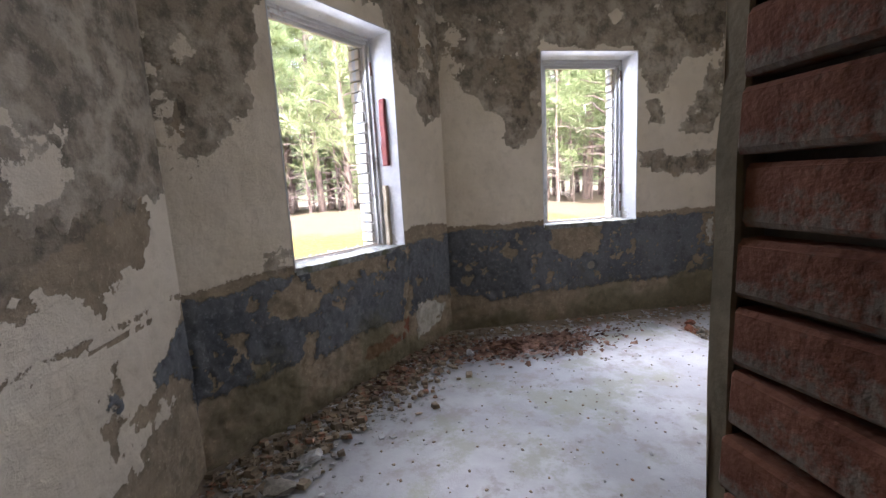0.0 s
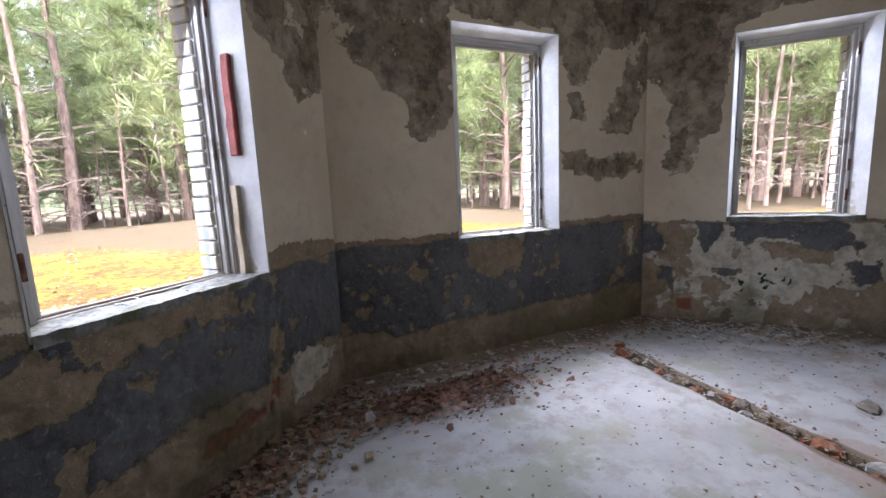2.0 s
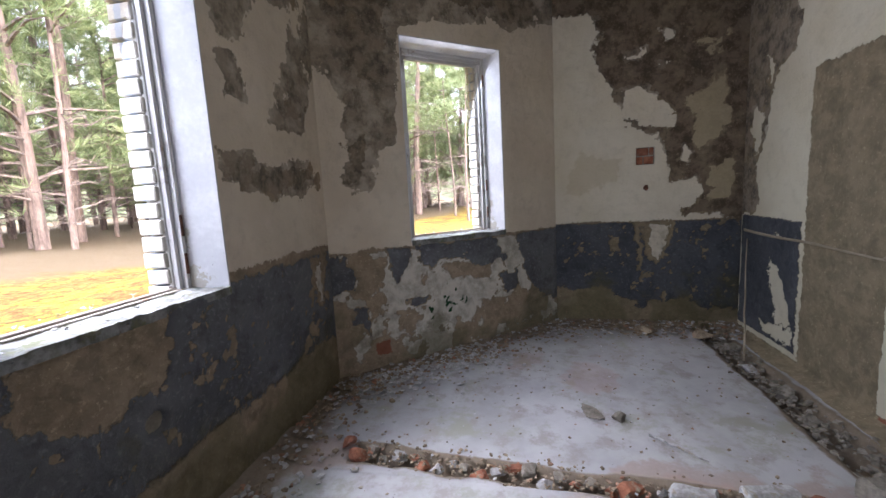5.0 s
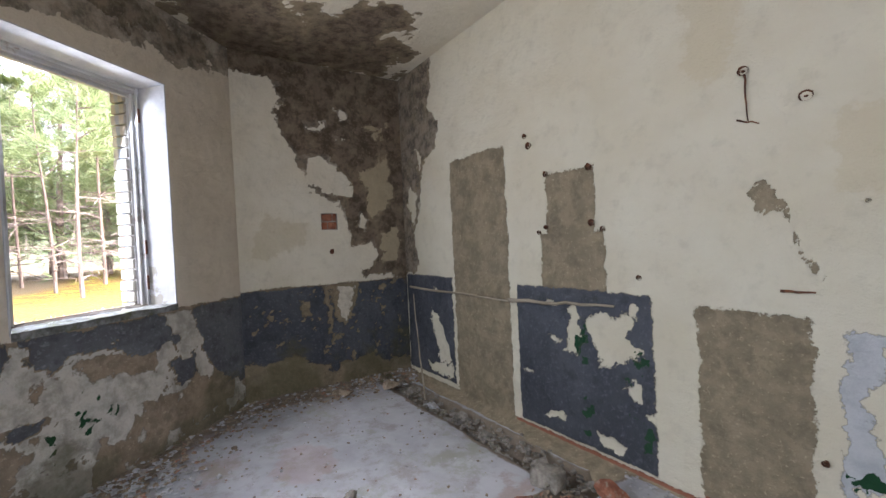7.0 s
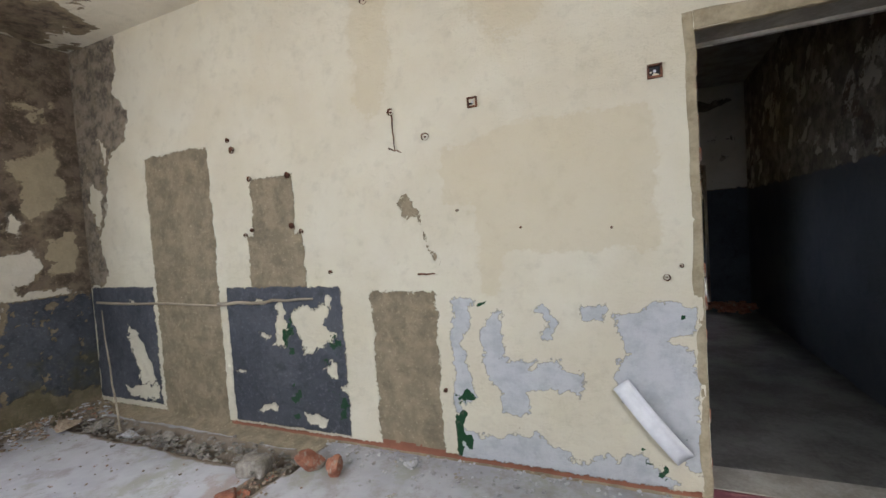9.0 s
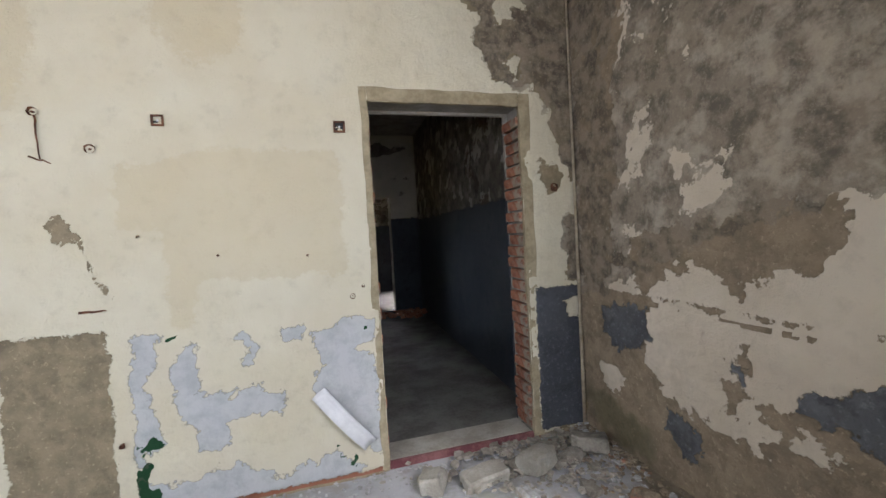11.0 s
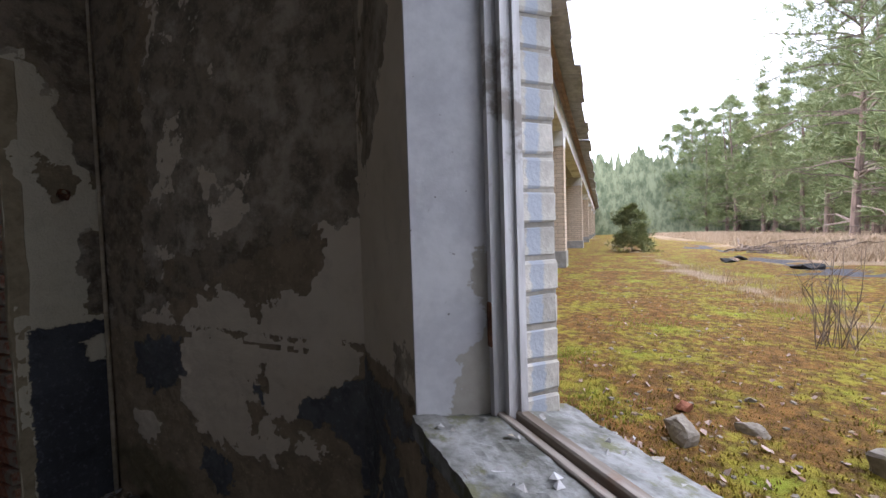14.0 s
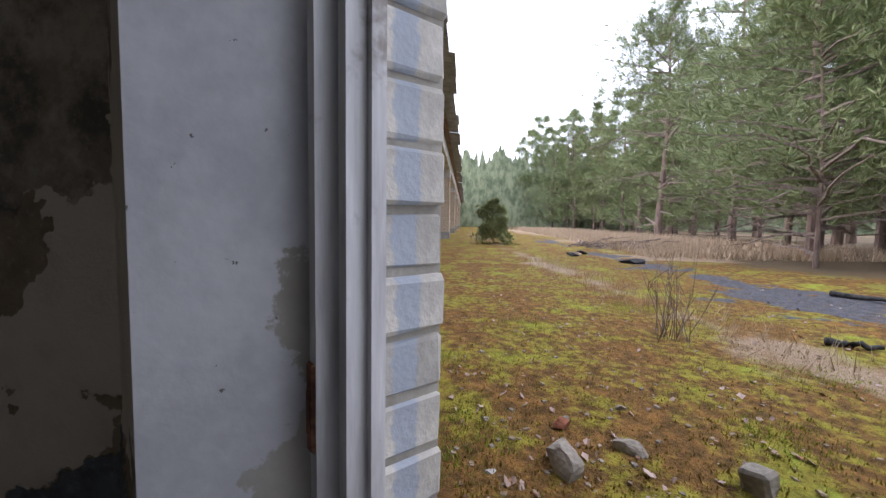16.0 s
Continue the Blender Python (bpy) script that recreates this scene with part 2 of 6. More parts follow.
def floor_mat():
    m, t, b = nodes_of("dusty_concrete_floor", 0.7, 0.0, 0.3)
    big, mid, fine, grit = noise_of(t, 1.3, 5, 0.65), noise_of(t, 6, 6, 0.7, seed=2), noise_of(t, 40, 5, 0.7, seed=4), noise_of(t, 170, 2, 0.6, seed=9)
    col = blend(t, span(t, big, 0.35, 0.65), (0.30, 0.298, 0.306), (0.40, 0.398, 0.41))
    col = blend(t, span(t, mid, 0.48, 0.66, 0, 0.75), col, (0.25, 0.23, 0.205))
    col = blend(t, span(t, noise_of(t, 2.3, 6, 0.7, seed=11), 0.52, 0.64, 0, 0.8), col, (0.265, 0.27, 0.215))
    wob = calc(t, "MULTIPLY", calc(t, "SUBTRACT", mid, 0.5), 0.7)
    col = blend(t, span(t, calc(t, "ADD", attribute(t, "worn"), wob), -0.05, 0.15), col, blend(t, fine, (0.27, 0.22, 0.2), (0.38, 0.33, 0.3)))
    col = blend(t, calc(t, "MULTIPLY", span(t, calc(t, "ADD", attribute(t, "redness"), wob), -0.05, 0.2), 0.22), col, (0.36, 0.19, 0.15))
    col = blend(t, span(t, calc(t, "ADD", attribute(t, "dirt"), wob), -0.2, 0.2), col, blend(t, fine, (0.11, 0.085, 0.06), (0.26, 0.21, 0.16)))
    col = blend(t, span(t, fine, 0.62, 0.72, 0, 0.4), col, (0.42, 0.42, 0.43))
    put(t, b.inputs["Base Color"], col)
    put(t, b.inputs["Roughness"], span(t, big, 0.3, 0.7, 0.92, 0.8))
    relief(t, b, calc(t, "ADD", fine, calc(t, "MULTIPLY", grit, 0.5)), 0.3, 0.006)
    return m


def ground_mat():
    m, t, b = nodes_of("mossy_ground", 0.95, 0.0, 0.15)
    big, mid, fine, grit = noise_of(t, 0.35, 5, 0.65), noise_of(t, 1.7, 6, 0.7, seed=3), noise_of(t, 13, 6, 0.75, seed=6), noise_of(t, 70, 4, 0.7, seed=8)
    moss = blend(t, span(t, fine, 0.35, 0.65), (0.105, 0.088, 0.012), (0.25, 0.22, 0.03))
    moss = blend(t, span(t, mid, 0.58, 0.68), moss, (0.22, 0.26, 0.03))
    brown = blend(t, span(t, fine, 0.35, 0.65), (0.075, 0.043, 0.014), (0.22, 0.115, 0.032))
    col = blend(t, span(t, calc(t, "ADD", mid, calc(t, "MULTIPLY", calc(t, "SUBTRACT", fine, 0.5), 0.5)), 0.47, 0.585), brown, moss)
    straw = blend(t, span(t, grit, 0.3, 0.7), (0.17, 0.12, 0.075), (0.36, 0.27, 0.18))
    wob = calc(t, "MULTIPLY", calc(t, "SUBTRACT", mid, 0.5), 1.2)
    col = blend(t, span(t, calc(t, "ADD", attribute(t, "straw"), wob), -0.1, 0.3), col, straw)
    asphalt = blend(t, span(t, fine, 0.4, 0.65), (0.062, 0.062, 0.068), (0.11, 0.11, 0.118))
    col = blend(t, span(t, calc(t, "ADD", attribute(t, "asphalt"), wob), -0.03, 0.08), col, asphalt)
    needles = blend(t, grit, (0.06, 0.044, 0.025), (0.145, 0.108, 0.062))
    col = blend(t, span(t, calc(t, "ADD", attribute(t, "needles"), wob), -0.1, 0.4), col, needles)
    put(t, b.inputs["Base Color"], col)
    relief(t, b, calc(t, "ADD", fine, calc(t, "MULTIPLY", grit, 0.6)), 0.8, 0.03)
    return m


M_FLOOR, M_GROUND = floor_mat(), ground_mat()
M_BARK = rough_mat("pine_bark", (0.10, 0.074, 0.06), (0.22, 0.158, 0.125), 9, 40, 0.95, 0.9, stretch=(1, 1, 0.25))
M_TWIG = rough_mat("dead_grey_twigs", (0.11, 0.085, 0.07), (0.24, 0.19, 0.155), 9, 40, 0.95, 0.4)


def needle_mat(name, a, c):
    m, t, b = nodes_of(name, 0.6, 0.0, 0.25)
    geo = t.nodes.new("ShaderNodeNewGeometry")
    put(t, b.inputs["Base Color"], blend(t, geo.outputs["Random Per Island"], a, c))
    b.inputs["Subsurface Weight"].default_value = 0.0
    return m


M_NEEDLE = needle_mat("pine_needles", (0.10, 0.135, 0.05), (0.22, 0.255, 0.11))
M_NEEDLE2 = needle_mat("yellowish_pine_needles", (0.12, 0.145, 0.055), (0.25, 0.27, 0.12))

# ------------------------------------------------------------------ mesh helpers


def mesh_object(name, verts, faces, material, parent=None, label="", smooth=False):
    me = bpy.data.meshes.new(name)
    me.from_pydata(verts, [], faces)
    me.materials.append(material)
    if smooth:
        me.polygons.foreach_set("use_smooth", [True] * len(me.polygons))
    ob = new(name, me)
    ob.parent = parent
    if label:
        ob["label"] = label
    return ob


def part(name, bm, material, parent, label="", smooth=False):
    me = bpy.data.meshes.new(name)
    bm.to_mesh(me)
    bm.free()
    me.materials.append(material)
    if smooth:
        me.polygons.foreach_set("use_smooth", [True] * len(me.polygons))
    ob = new(name, me)
    ob.parent = parent
    if label:
        ob["label"] = label
    return ob


def box(bm, x0, x1, y0, y1, z0, z1, bevel=0.0):
    r = bmesh.ops.create_cube(bm, size=1.0, matrix=Matrix.Translation(((x0 + x1) / 2, (y0 + y1) / 2, (z0 + z1) / 2)) @ Matrix.Diagonal((x1 - x0, y1 - y0, z1 - z0, 1)))
    if bevel:
        edges = list({e for v in r["verts"] for e in v.link_edges})
        bmesh.ops.bevel(bm, geom=edges, offset=bevel, segments=1, affect="EDGES", profile=0.5)
    return r["verts"]


def prism(bm, outline, z0, z1):
    """An upright prism over a plan outline."""
    low = [bm.verts.new((x, y, z0)) for x, y in outline]
    top = [bm.verts.new((x, y, z1)) for x, y in outline]
    n = len(outline)
    for i in range(n):
        bm.faces.new((low[i], low[(i + 1) % n], top[(i + 1) % n], top[i]))
    bm.faces.new(low[::-1]), bm.faces.new(top)
    bmesh.ops.recalc_face_normals(bm, faces=bm.faces)


def rock(name, size, material, seed, parent=None, cuts=2, rough=0.25):
    """A broken, faceted lump resting on z = 0."""
    bm = bmesh.new()
    bmesh.ops.create_icosphere(bm, subdivisions=cuts + 1, radius=0.5)
    rng = random.Random(seed)
    for _ in range(13):
        n = Vector((rng.uniform(-1, 1), rng.uniform(-1, 1), rng.uniform(-0.6, 1))).normalized()
        d = rng.uniform(0.2, 0.36)
        for v in bm.verts:
            over = v.co.dot(n) - d
            if over > 0:
                v.co -= n * over
    for v in bm.verts:
        v.co += v.normal * rough * 0.16 * noise.noise(v.co * 7 + Vector((seed, 0, 0)))
        v.co.x, v.co.y, v.co.z = v.co.x * size[0], v.co.y * size[1], (v.co.z + 0.33) * size[2]
    return part(name, bm, material, parent)


def lattice(u, v, seed):
    iu, iv = np.floor(u).astype(np.int64), np.floor(v).astype(np.int64)
    fu, fv = u - iu, v - iv
    fu, fv = fu * fu * (3 - 2 * fu), fv * fv * (3 - 2 * fv)

    def h(a, c):
        n = (a * 374761393 + c * 668265263 + seed * 974634711) & 0x7FFFFFFF
        n = ((n ^ (n >> 13)) * 1274126177) & 0x7FFFFFFF
        return ((n ^ (n >> 16)) & 0xFFFF) / 65535.0

    return (h(iu, iv) * (1 - fu) + h(iu + 1, iv) * fu) * (1 - fv) + (h(iu, iv + 1) * (1 - fu) + h(iu + 1, iv + 1) * fu) * fv


def fbm(u, v, scale, seed, octaves=6, gain=0.6):
    """Layered noise, mostly within -0.6 .. 0.6."""
    total, amp, norm = 0.0, 1.0, 0.0
    for k in range(octaves):
        total = total + amp * lattice(u * scale + 13.7 * k, v * scale + 7.3 * k, seed + k)
        norm += amp
        amp, scale = amp * gain, scale * 2.03
    return 2.2 * (total / norm - 0.5)


def step(x, w=0.06):
    x = np.clip((x + w) / (2 * w), 0, 1)
    return x * x * (3 - 2 * x)


def blobs(S, Z, spots):
    """Highest of soft ellipses (s, z, rs, rz): 1 at the middle, 0 at the rim, negative beyond."""
    best = np.full(S.shape, -1.0)
    S, Z = S + 0.10 * fbm(S, Z, 3.1, 301) + 0.04 * fbm(S, Z, 11, 302), Z + 0.10 * fbm(S, Z, 3.1, 303) + 0.04 * fbm(S, Z, 11, 304)
    for s, z, rs, rz in spots:
        best = np.maximum(best, 1 - np.sqrt(((S - s) / rs) ** 2 + ((Z - z) / rz) ** 2))
    return best


def rects(S, Z, plates, soft=8.0):
    """Signed distance into rectangles (s0, s1, z0, z1), scaled: positive inside."""
    best = np.full(S.shape, -1.0)
    for s0, s1, z0, z1 in plates:
        d = np.minimum(np.minimum(S - s0, s1 - S), np.minimum(Z - z0, z1 - Z))
        best = np.maximum(best, np.clip(d * soft, -1, 1))
    return best


def patch(S, Z, shapes, rough=1.0):
    """Depth into rough-edged outlines (s, z), in decimetres: positive inside, negative beyond."""
    S = S + rough * (0.06 * fbm(S, Z, 4.0, 311) + 0.065 * fbm(S, Z, 14, 312))
    Z = Z + rough * (0.06 * fbm(S, Z, 4.0, 313) + 0.065 * fbm(S, Z, 14, 314))
    best = np.full(S.shape, -1.0)
    for outline in shapes:
        inside, near = np.zeros(S.shape, bool), np.full(S.shape, 9.0)
        for (s0, z0), (s1, z1) in zip(outline, outline[1:] + outline[:1]):
            ds, dz = s1 - s0, z1 - z0
            k = np.clip(((S - s0) * ds + (Z - z0) * dz) / (ds * ds + dz * dz + 1e-9), 0, 1)
            near = np.minimum(near, np.hypot(S - s0 - k * ds, Z - z0 - k * dz))
            if dz:
                inside ^= ((z0 > Z) != (z1 > Z)) & (S < s0 + (Z - z0) * ds / dz)
        best = np.maximum(best, np.clip(np.where(inside, near, -near) * 10, -1, 1))
    return best


LAYERS = ("tan", "upper", "mould", "dado", "lime", "green", "brick", "moss")


def cuts(lo, hi, marks, cell):
    marks = sorted({lo, hi, *[m for m in marks if lo < m < hi]})
    out = []
    for a, c in zip(marks[:-1], marks[1:]):
        n = max(1, round((c - a) / cell))
        out += list(np.linspace(a, c, n, endpoint=False))
    return np.array(out + [hi])


def skin(name, A, B, height, holes, look_of, material, cell, thick, z0=-0.15):
    """A wall with its inner face at A-B (room on the right of A to B): a finely divided face with layers, and a solid body behind."""
    A, B = Vector((*A, 0)), Vector((*B, 0))
    d = (B - A).normalized()
    L = (B - A).length
    s = cuts(0, L, [h for q in holes for h in q[:2]], cell)
    z = cuts(z0, height, [h for q in holes for h in q[2:4]], cell)
    S, Z = np.meshgrid(s, z)
    layers, proud = look_of(S, Z)
    inner = np.ones(S.shape)
    for q in holes:
        inner *= 1 - ((S >= q[0] - 1e-6) & (S <= q[1] + 1e-6) & (Z >= q[2] - 1e-6) & (Z <= q[3] + 1e-6))
    edge = np.minimum(np.minimum(S, L - S) / 0.02, 1)
    verts = np.stack([S, -proud * inner * np.clip(edge, 0, 1), Z], -1).reshape(-1, 3)
    n, rows = len(s), len(z)
    ii, jj = np.meshgrid(np.arange(n - 1), np.arange(rows - 1))
    keep = np.ones(ii.shape, bool)
    cs, cz = (s[:-1] + s[1:]) / 2, (z[:-1] + z[1:]) / 2
    CS, CZ = np.meshgrid(cs, cz)
    for q in holes:
        keep &= ~((CS > q[0]) & (CS < q[1]) & (CZ > q[2]) & (CZ < q[3]))
    a = (jj * n + ii)[keep]
    faces = np.stack([a, a + 1, a + n + 1, a + n], -1)
    me = bpy.data.meshes.new(name)
    me.from_pydata(verts.tolist(), [], faces.tolist())
    for key in LAYERS:
        values = layers.get(key, np.full(S.shape, -1.0))
        me.attributes.new(key, "FLOAT", "POINT").data.foreach_set("value", np.ascontiguousarray(values, dtype=np.float32).ravel())
    me.polygons.foreach_set("use_smooth", [True] * len(me.polygons))
    me.materials.append(material)
    ob = new(name, me)
    ob.matrix_world = Matrix.Translation(A) @ Matrix(((d.x, -d.y, 0, 0), (d.y, d.x, 0, 0), (0, 0, 1, 0), (0, 0, 0, 1)))
    tagged(ob, kind="structure")
    # body behind the face
    bm = bmesh.new()
    e = 0.13 if thick > 0.3 else 0.0
    depths = ((0.022, 0.205, 0.0), (0.206, thick, 0.087)) if thick > 0.3 else ((0.022, thick, -0.03 if name == "wall_south" else 0.0),)
    for y0, y1, inset in depths:
        at, low = -e, z0
        for q in sorted(holes):
            if q[4] == "through":
                box(bm, at, q[0] + inset, y0, y1, z0, height)
                if q[2] > z0:
                    box(bm, q[0] + inset, q[1] - inset, y0, y1, z0, q[2] - (0.02 if inset else 0.03))
                box(bm, q[0] + inset, q[1] - inset, y0, y1, q[3] - inset * 0.6, height)
                at = q[1] - inset
        box(bm, at, L + e, y0, y1, z0, height)
    part("wall_body", bm, M_BODY, ob)
    return ob, L


HEIGHT = 3.15
P = [(0.0, 0.0), (0.05, 1.71), (1.67, 3.345), (4.64, 3.338), (6.17, 1.64), (6.13, 0.0)]
TH = 0.316

# ------------------------------------------------------------------ room walls


def relief_of(S, Z, upper, dado, lime, seed, rugged=1.0):
    base = 0.004 * fbm(S, Z, 1.4, seed + 40) + 0.013 * rugged * fbm(S, Z, 8, seed + 41) * step(0.95 - Z, 0.15) + 0.004 * fbm(S, Z, 22, seed + 42, 3)
    return base + 0.0035 * step(upper) + 0.0085 * step(dado) * (1 - step(lime)) + 0.003 * step(lime)


def mould_wall(S, Z):
    n, f = fbm(S, Z, 2.2, 11), fbm(S, Z, 6, 12)
    damp = patch(S, Z, [[(-0.1, 3.3), (-0.1, 0.9), (0.3, 1.0), (0.62, 1.12), (0.85, 1.22), (1.0, 1.28), (1.2, 1.36), (1.48, 1.43), (1.72, 1.45), (1.9, 3.3)]])
    bare = patch(S, Z, [[(0.4, 1.2), (0.64, 1.03), (0.8, 1.16), (1.03, 1.12), (1.15, 1.05), (1.29, 1.15), (1.43, 1.22), (1.51, 1.29), (1.5, 1.45), (0.9, 1.4)], [(0.02, 3.0), (0.5, 2.9), (0.42, 1.9), (0.3, 1.0), (0.02, 0.9)]])
    pale = patch(S, Z, [[(0.8, 1.72), (1.12, 1.66), (1.13, 1.45), (0.97, 1.38), (0.78, 1.36)], [(0.52, 1.9), (0.66, 1.95), (0.62, 1.6), (0.5, 1.65)], [(0.5, 1.35), (0.72, 1.3), (0.6, 1.12)], [(0.3, 2.3), (0.5, 2.5), (0.42, 2.1)]])
    mould = np.minimum(damp + 0.35 * n, 0.5 + 0.7 * n + 0.7 * f) - 1.3 * np.clip(pale + 0.45, 0, 1) * (0.5 + 1.2 * f)
    cream = patch(S, Z, [[(0.63, 0.97), (1.72, 1.0), (1.68, 0.92), (1.60, 0.84), (1.42, 0.74), (1.37, 0.63), (1.55, 0.58), (1.47, 0.45), (1.26, 0.42), (0.93, 0.46), (0.74, 0.51), (0.62, 0.7)], [(0.2, 0.55), (0.42, 0.5), (0.4, 0.35), (0.22, 0.4)]])
    above = np.clip((Z - 1.0) * 9, -1, 1)
    upper = np.maximum(np.minimum(above, -bare + 0.05 + 0.8 * f + 0.5 * n), np.minimum(cream, 0.35 - 1.3 * f - 0.5 * n))
    dado = patch(S, Z, [[(0.26, 0.9), (0.61, 0.95), (0.67, 0.77), (0.41, 0.65), (0.24, 0.74)], [(1.38, 0.82), (1.5, 0.78), (1.62, 0.84), (1.76, 0.93), (1.76, 0.3), (1.66, 0.55), (1.55, 0.69), (1.37, 0.66)], [(1.12, 0.77), (1.19, 0.74), (1.18, 0.67), (1.13, 0.7)], [(0.75, 0.45), (0.95, 0.42), (0.9, 0.25), (0.72, 0.3)]]) - 0.2 * np.clip(fbm(S, Z, 5, 16), 0, 1)
    line = np.abs(Z - 0.975 + 0.02 * S)
    upper = np.where((line < 0.010) & (S > 0.6) & (fbm(S, Z, 9, 77) > -0.02), -0.4, upper)
    lime = np.full(S.shape, -1.0)
    return {"upper": upper, "mould": mould, "dado": dado, "moss": blobs(S, Z, [(0.3, 0.2, 0.5, 0.25)]) + n - 0.3}, relief_of(S, Z, upper, dado, lime, 10)


def first_wall(S, Z):
    n, f = fbm(S, Z, 2.4, 21), fbm(S, Z, 6.5, 22)
    damp = patch(S, Z, [[(-0.1, 3.3), (-0.1, 1.75), (0.1, 1.55), (0.28, 1.75), (0.47, 1.95), (0.55, 2.4), (0.66, 2.68), (1.6, 2.78), (1.75, 2.3), (1.95, 2.2), (2.07, 1.97), (2.4, 2.15), (2.4, 3.3)], [(0.5, 1.14), (0.66, 1.13), (0.66, 1.0), (0.45, 1.0)]])
    mould = np.minimum(damp + 0.4 * n, 0.3 + 1.0 * n + 0.8 * f)
    bare = patch(S, Z, [[(1.7, 2.9), (2.05, 2.95), (2.0, 2.4), (1.78, 2.32)], [(2.15, 2.6), (2.3, 2.6), (2.3, 2.25), (2.1, 2.1)], [(0.05, 2.1), (0.2, 2.0), (0.1, 1.65)]])
    edge = 1.0 + 0.03 * fbm(S, Z * 0, 3, 23) + 0.11 * step(S - 1.6, 0.15)
    upper = np.minimum((Z - edge) * 7, -bare + 0.1 + 0.9 * f) + 0.1 * f
    top = 0.955 + 0.03 * fbm(S, Z * 0, 4.5, 24) + 0.05 * step(S - 1.6, 0.15)
    low = 0.42 + 0.08 * fbm(S, Z * 0, 2.5, 25)
    gone = patch(S, Z, [[(0.40, 0.82), (0.62, 0.97), (0.84, 0.83), (0.76, 0.68), (0.51, 0.71)], [(0.76, 0.96), (1.46, 0.99), (1.45, 0.86), (1.1, 0.84), (0.83, 0.79)], [(0.18, 0.78), (0.30, 0.69), (0.32, 0.56), (0.20, 0.62)], [(0.86, 0.73), (1.06, 0.76), (0.98, 0.64)], [(1.66, 0.75), (1.76, 0.6), (1.7, 0.3), (1.6, 0.35)], [(0.06, 0.62), (0.14, 0.55), (0.1, 0.4)], [(1.6, 1.0), (1.75, 1.0), (1.7, 0.86)]])
    dado = np.minimum(np.minimum((top - Z) * 8, (Z - low) * 5), -gone + 0.05) + 0.15 * f
    dado = np.minimum(np.minimum(dado, (0.34 - fbm(S, Z, 6, 26)) * 2), (0.46 - fbm(S, Z, 17, 27)) * 2)
    brick = patch(S, Z, [[(1.12, 0.31), (1.6, 0.30), (1.62, 0.2), (1.15, 0.2)], [(1.6, 0.36), (1.7, 0.4), (1.68, 0.25)]]) - 0.1
    lime = patch(S, Z, [[(0.2, 0.75), (0.28, 0.69), (0.3, 0.58), (0.22, 0.63)], [(0.88, 0.73), (0.94, 0.74), (0.92, 0.66)], [(0.98, 0.75), (1.05, 0.76), (1.0, 0.66)], [(1.75, 0.5), (2.2, 0.42), (2.1, 0.2), (1.75, 0.22)]]) - 0.15 + 0.6 * f
    proud = relief_of(S, Z, upper, dado, lime, 20, 1.9)
    crack = np.abs(S - 1.66 - 0.25 * (Z - 0.5) - 0.05 * fbm(S, Z, 6, 29)) / 0.012
    proud = proud - 0.02 * np.exp(-crack ** 2) * step(0.72 - Z, 0.08) * step(Z - 0.2, 0.05) - 0.012 * step(brick)
    return {"upper": upper, "mould": mould, "dado": dado, "brick": brick, "lime": lime, "moss": 0.5 - Z * 1.6 + 0.9 * n}, proud


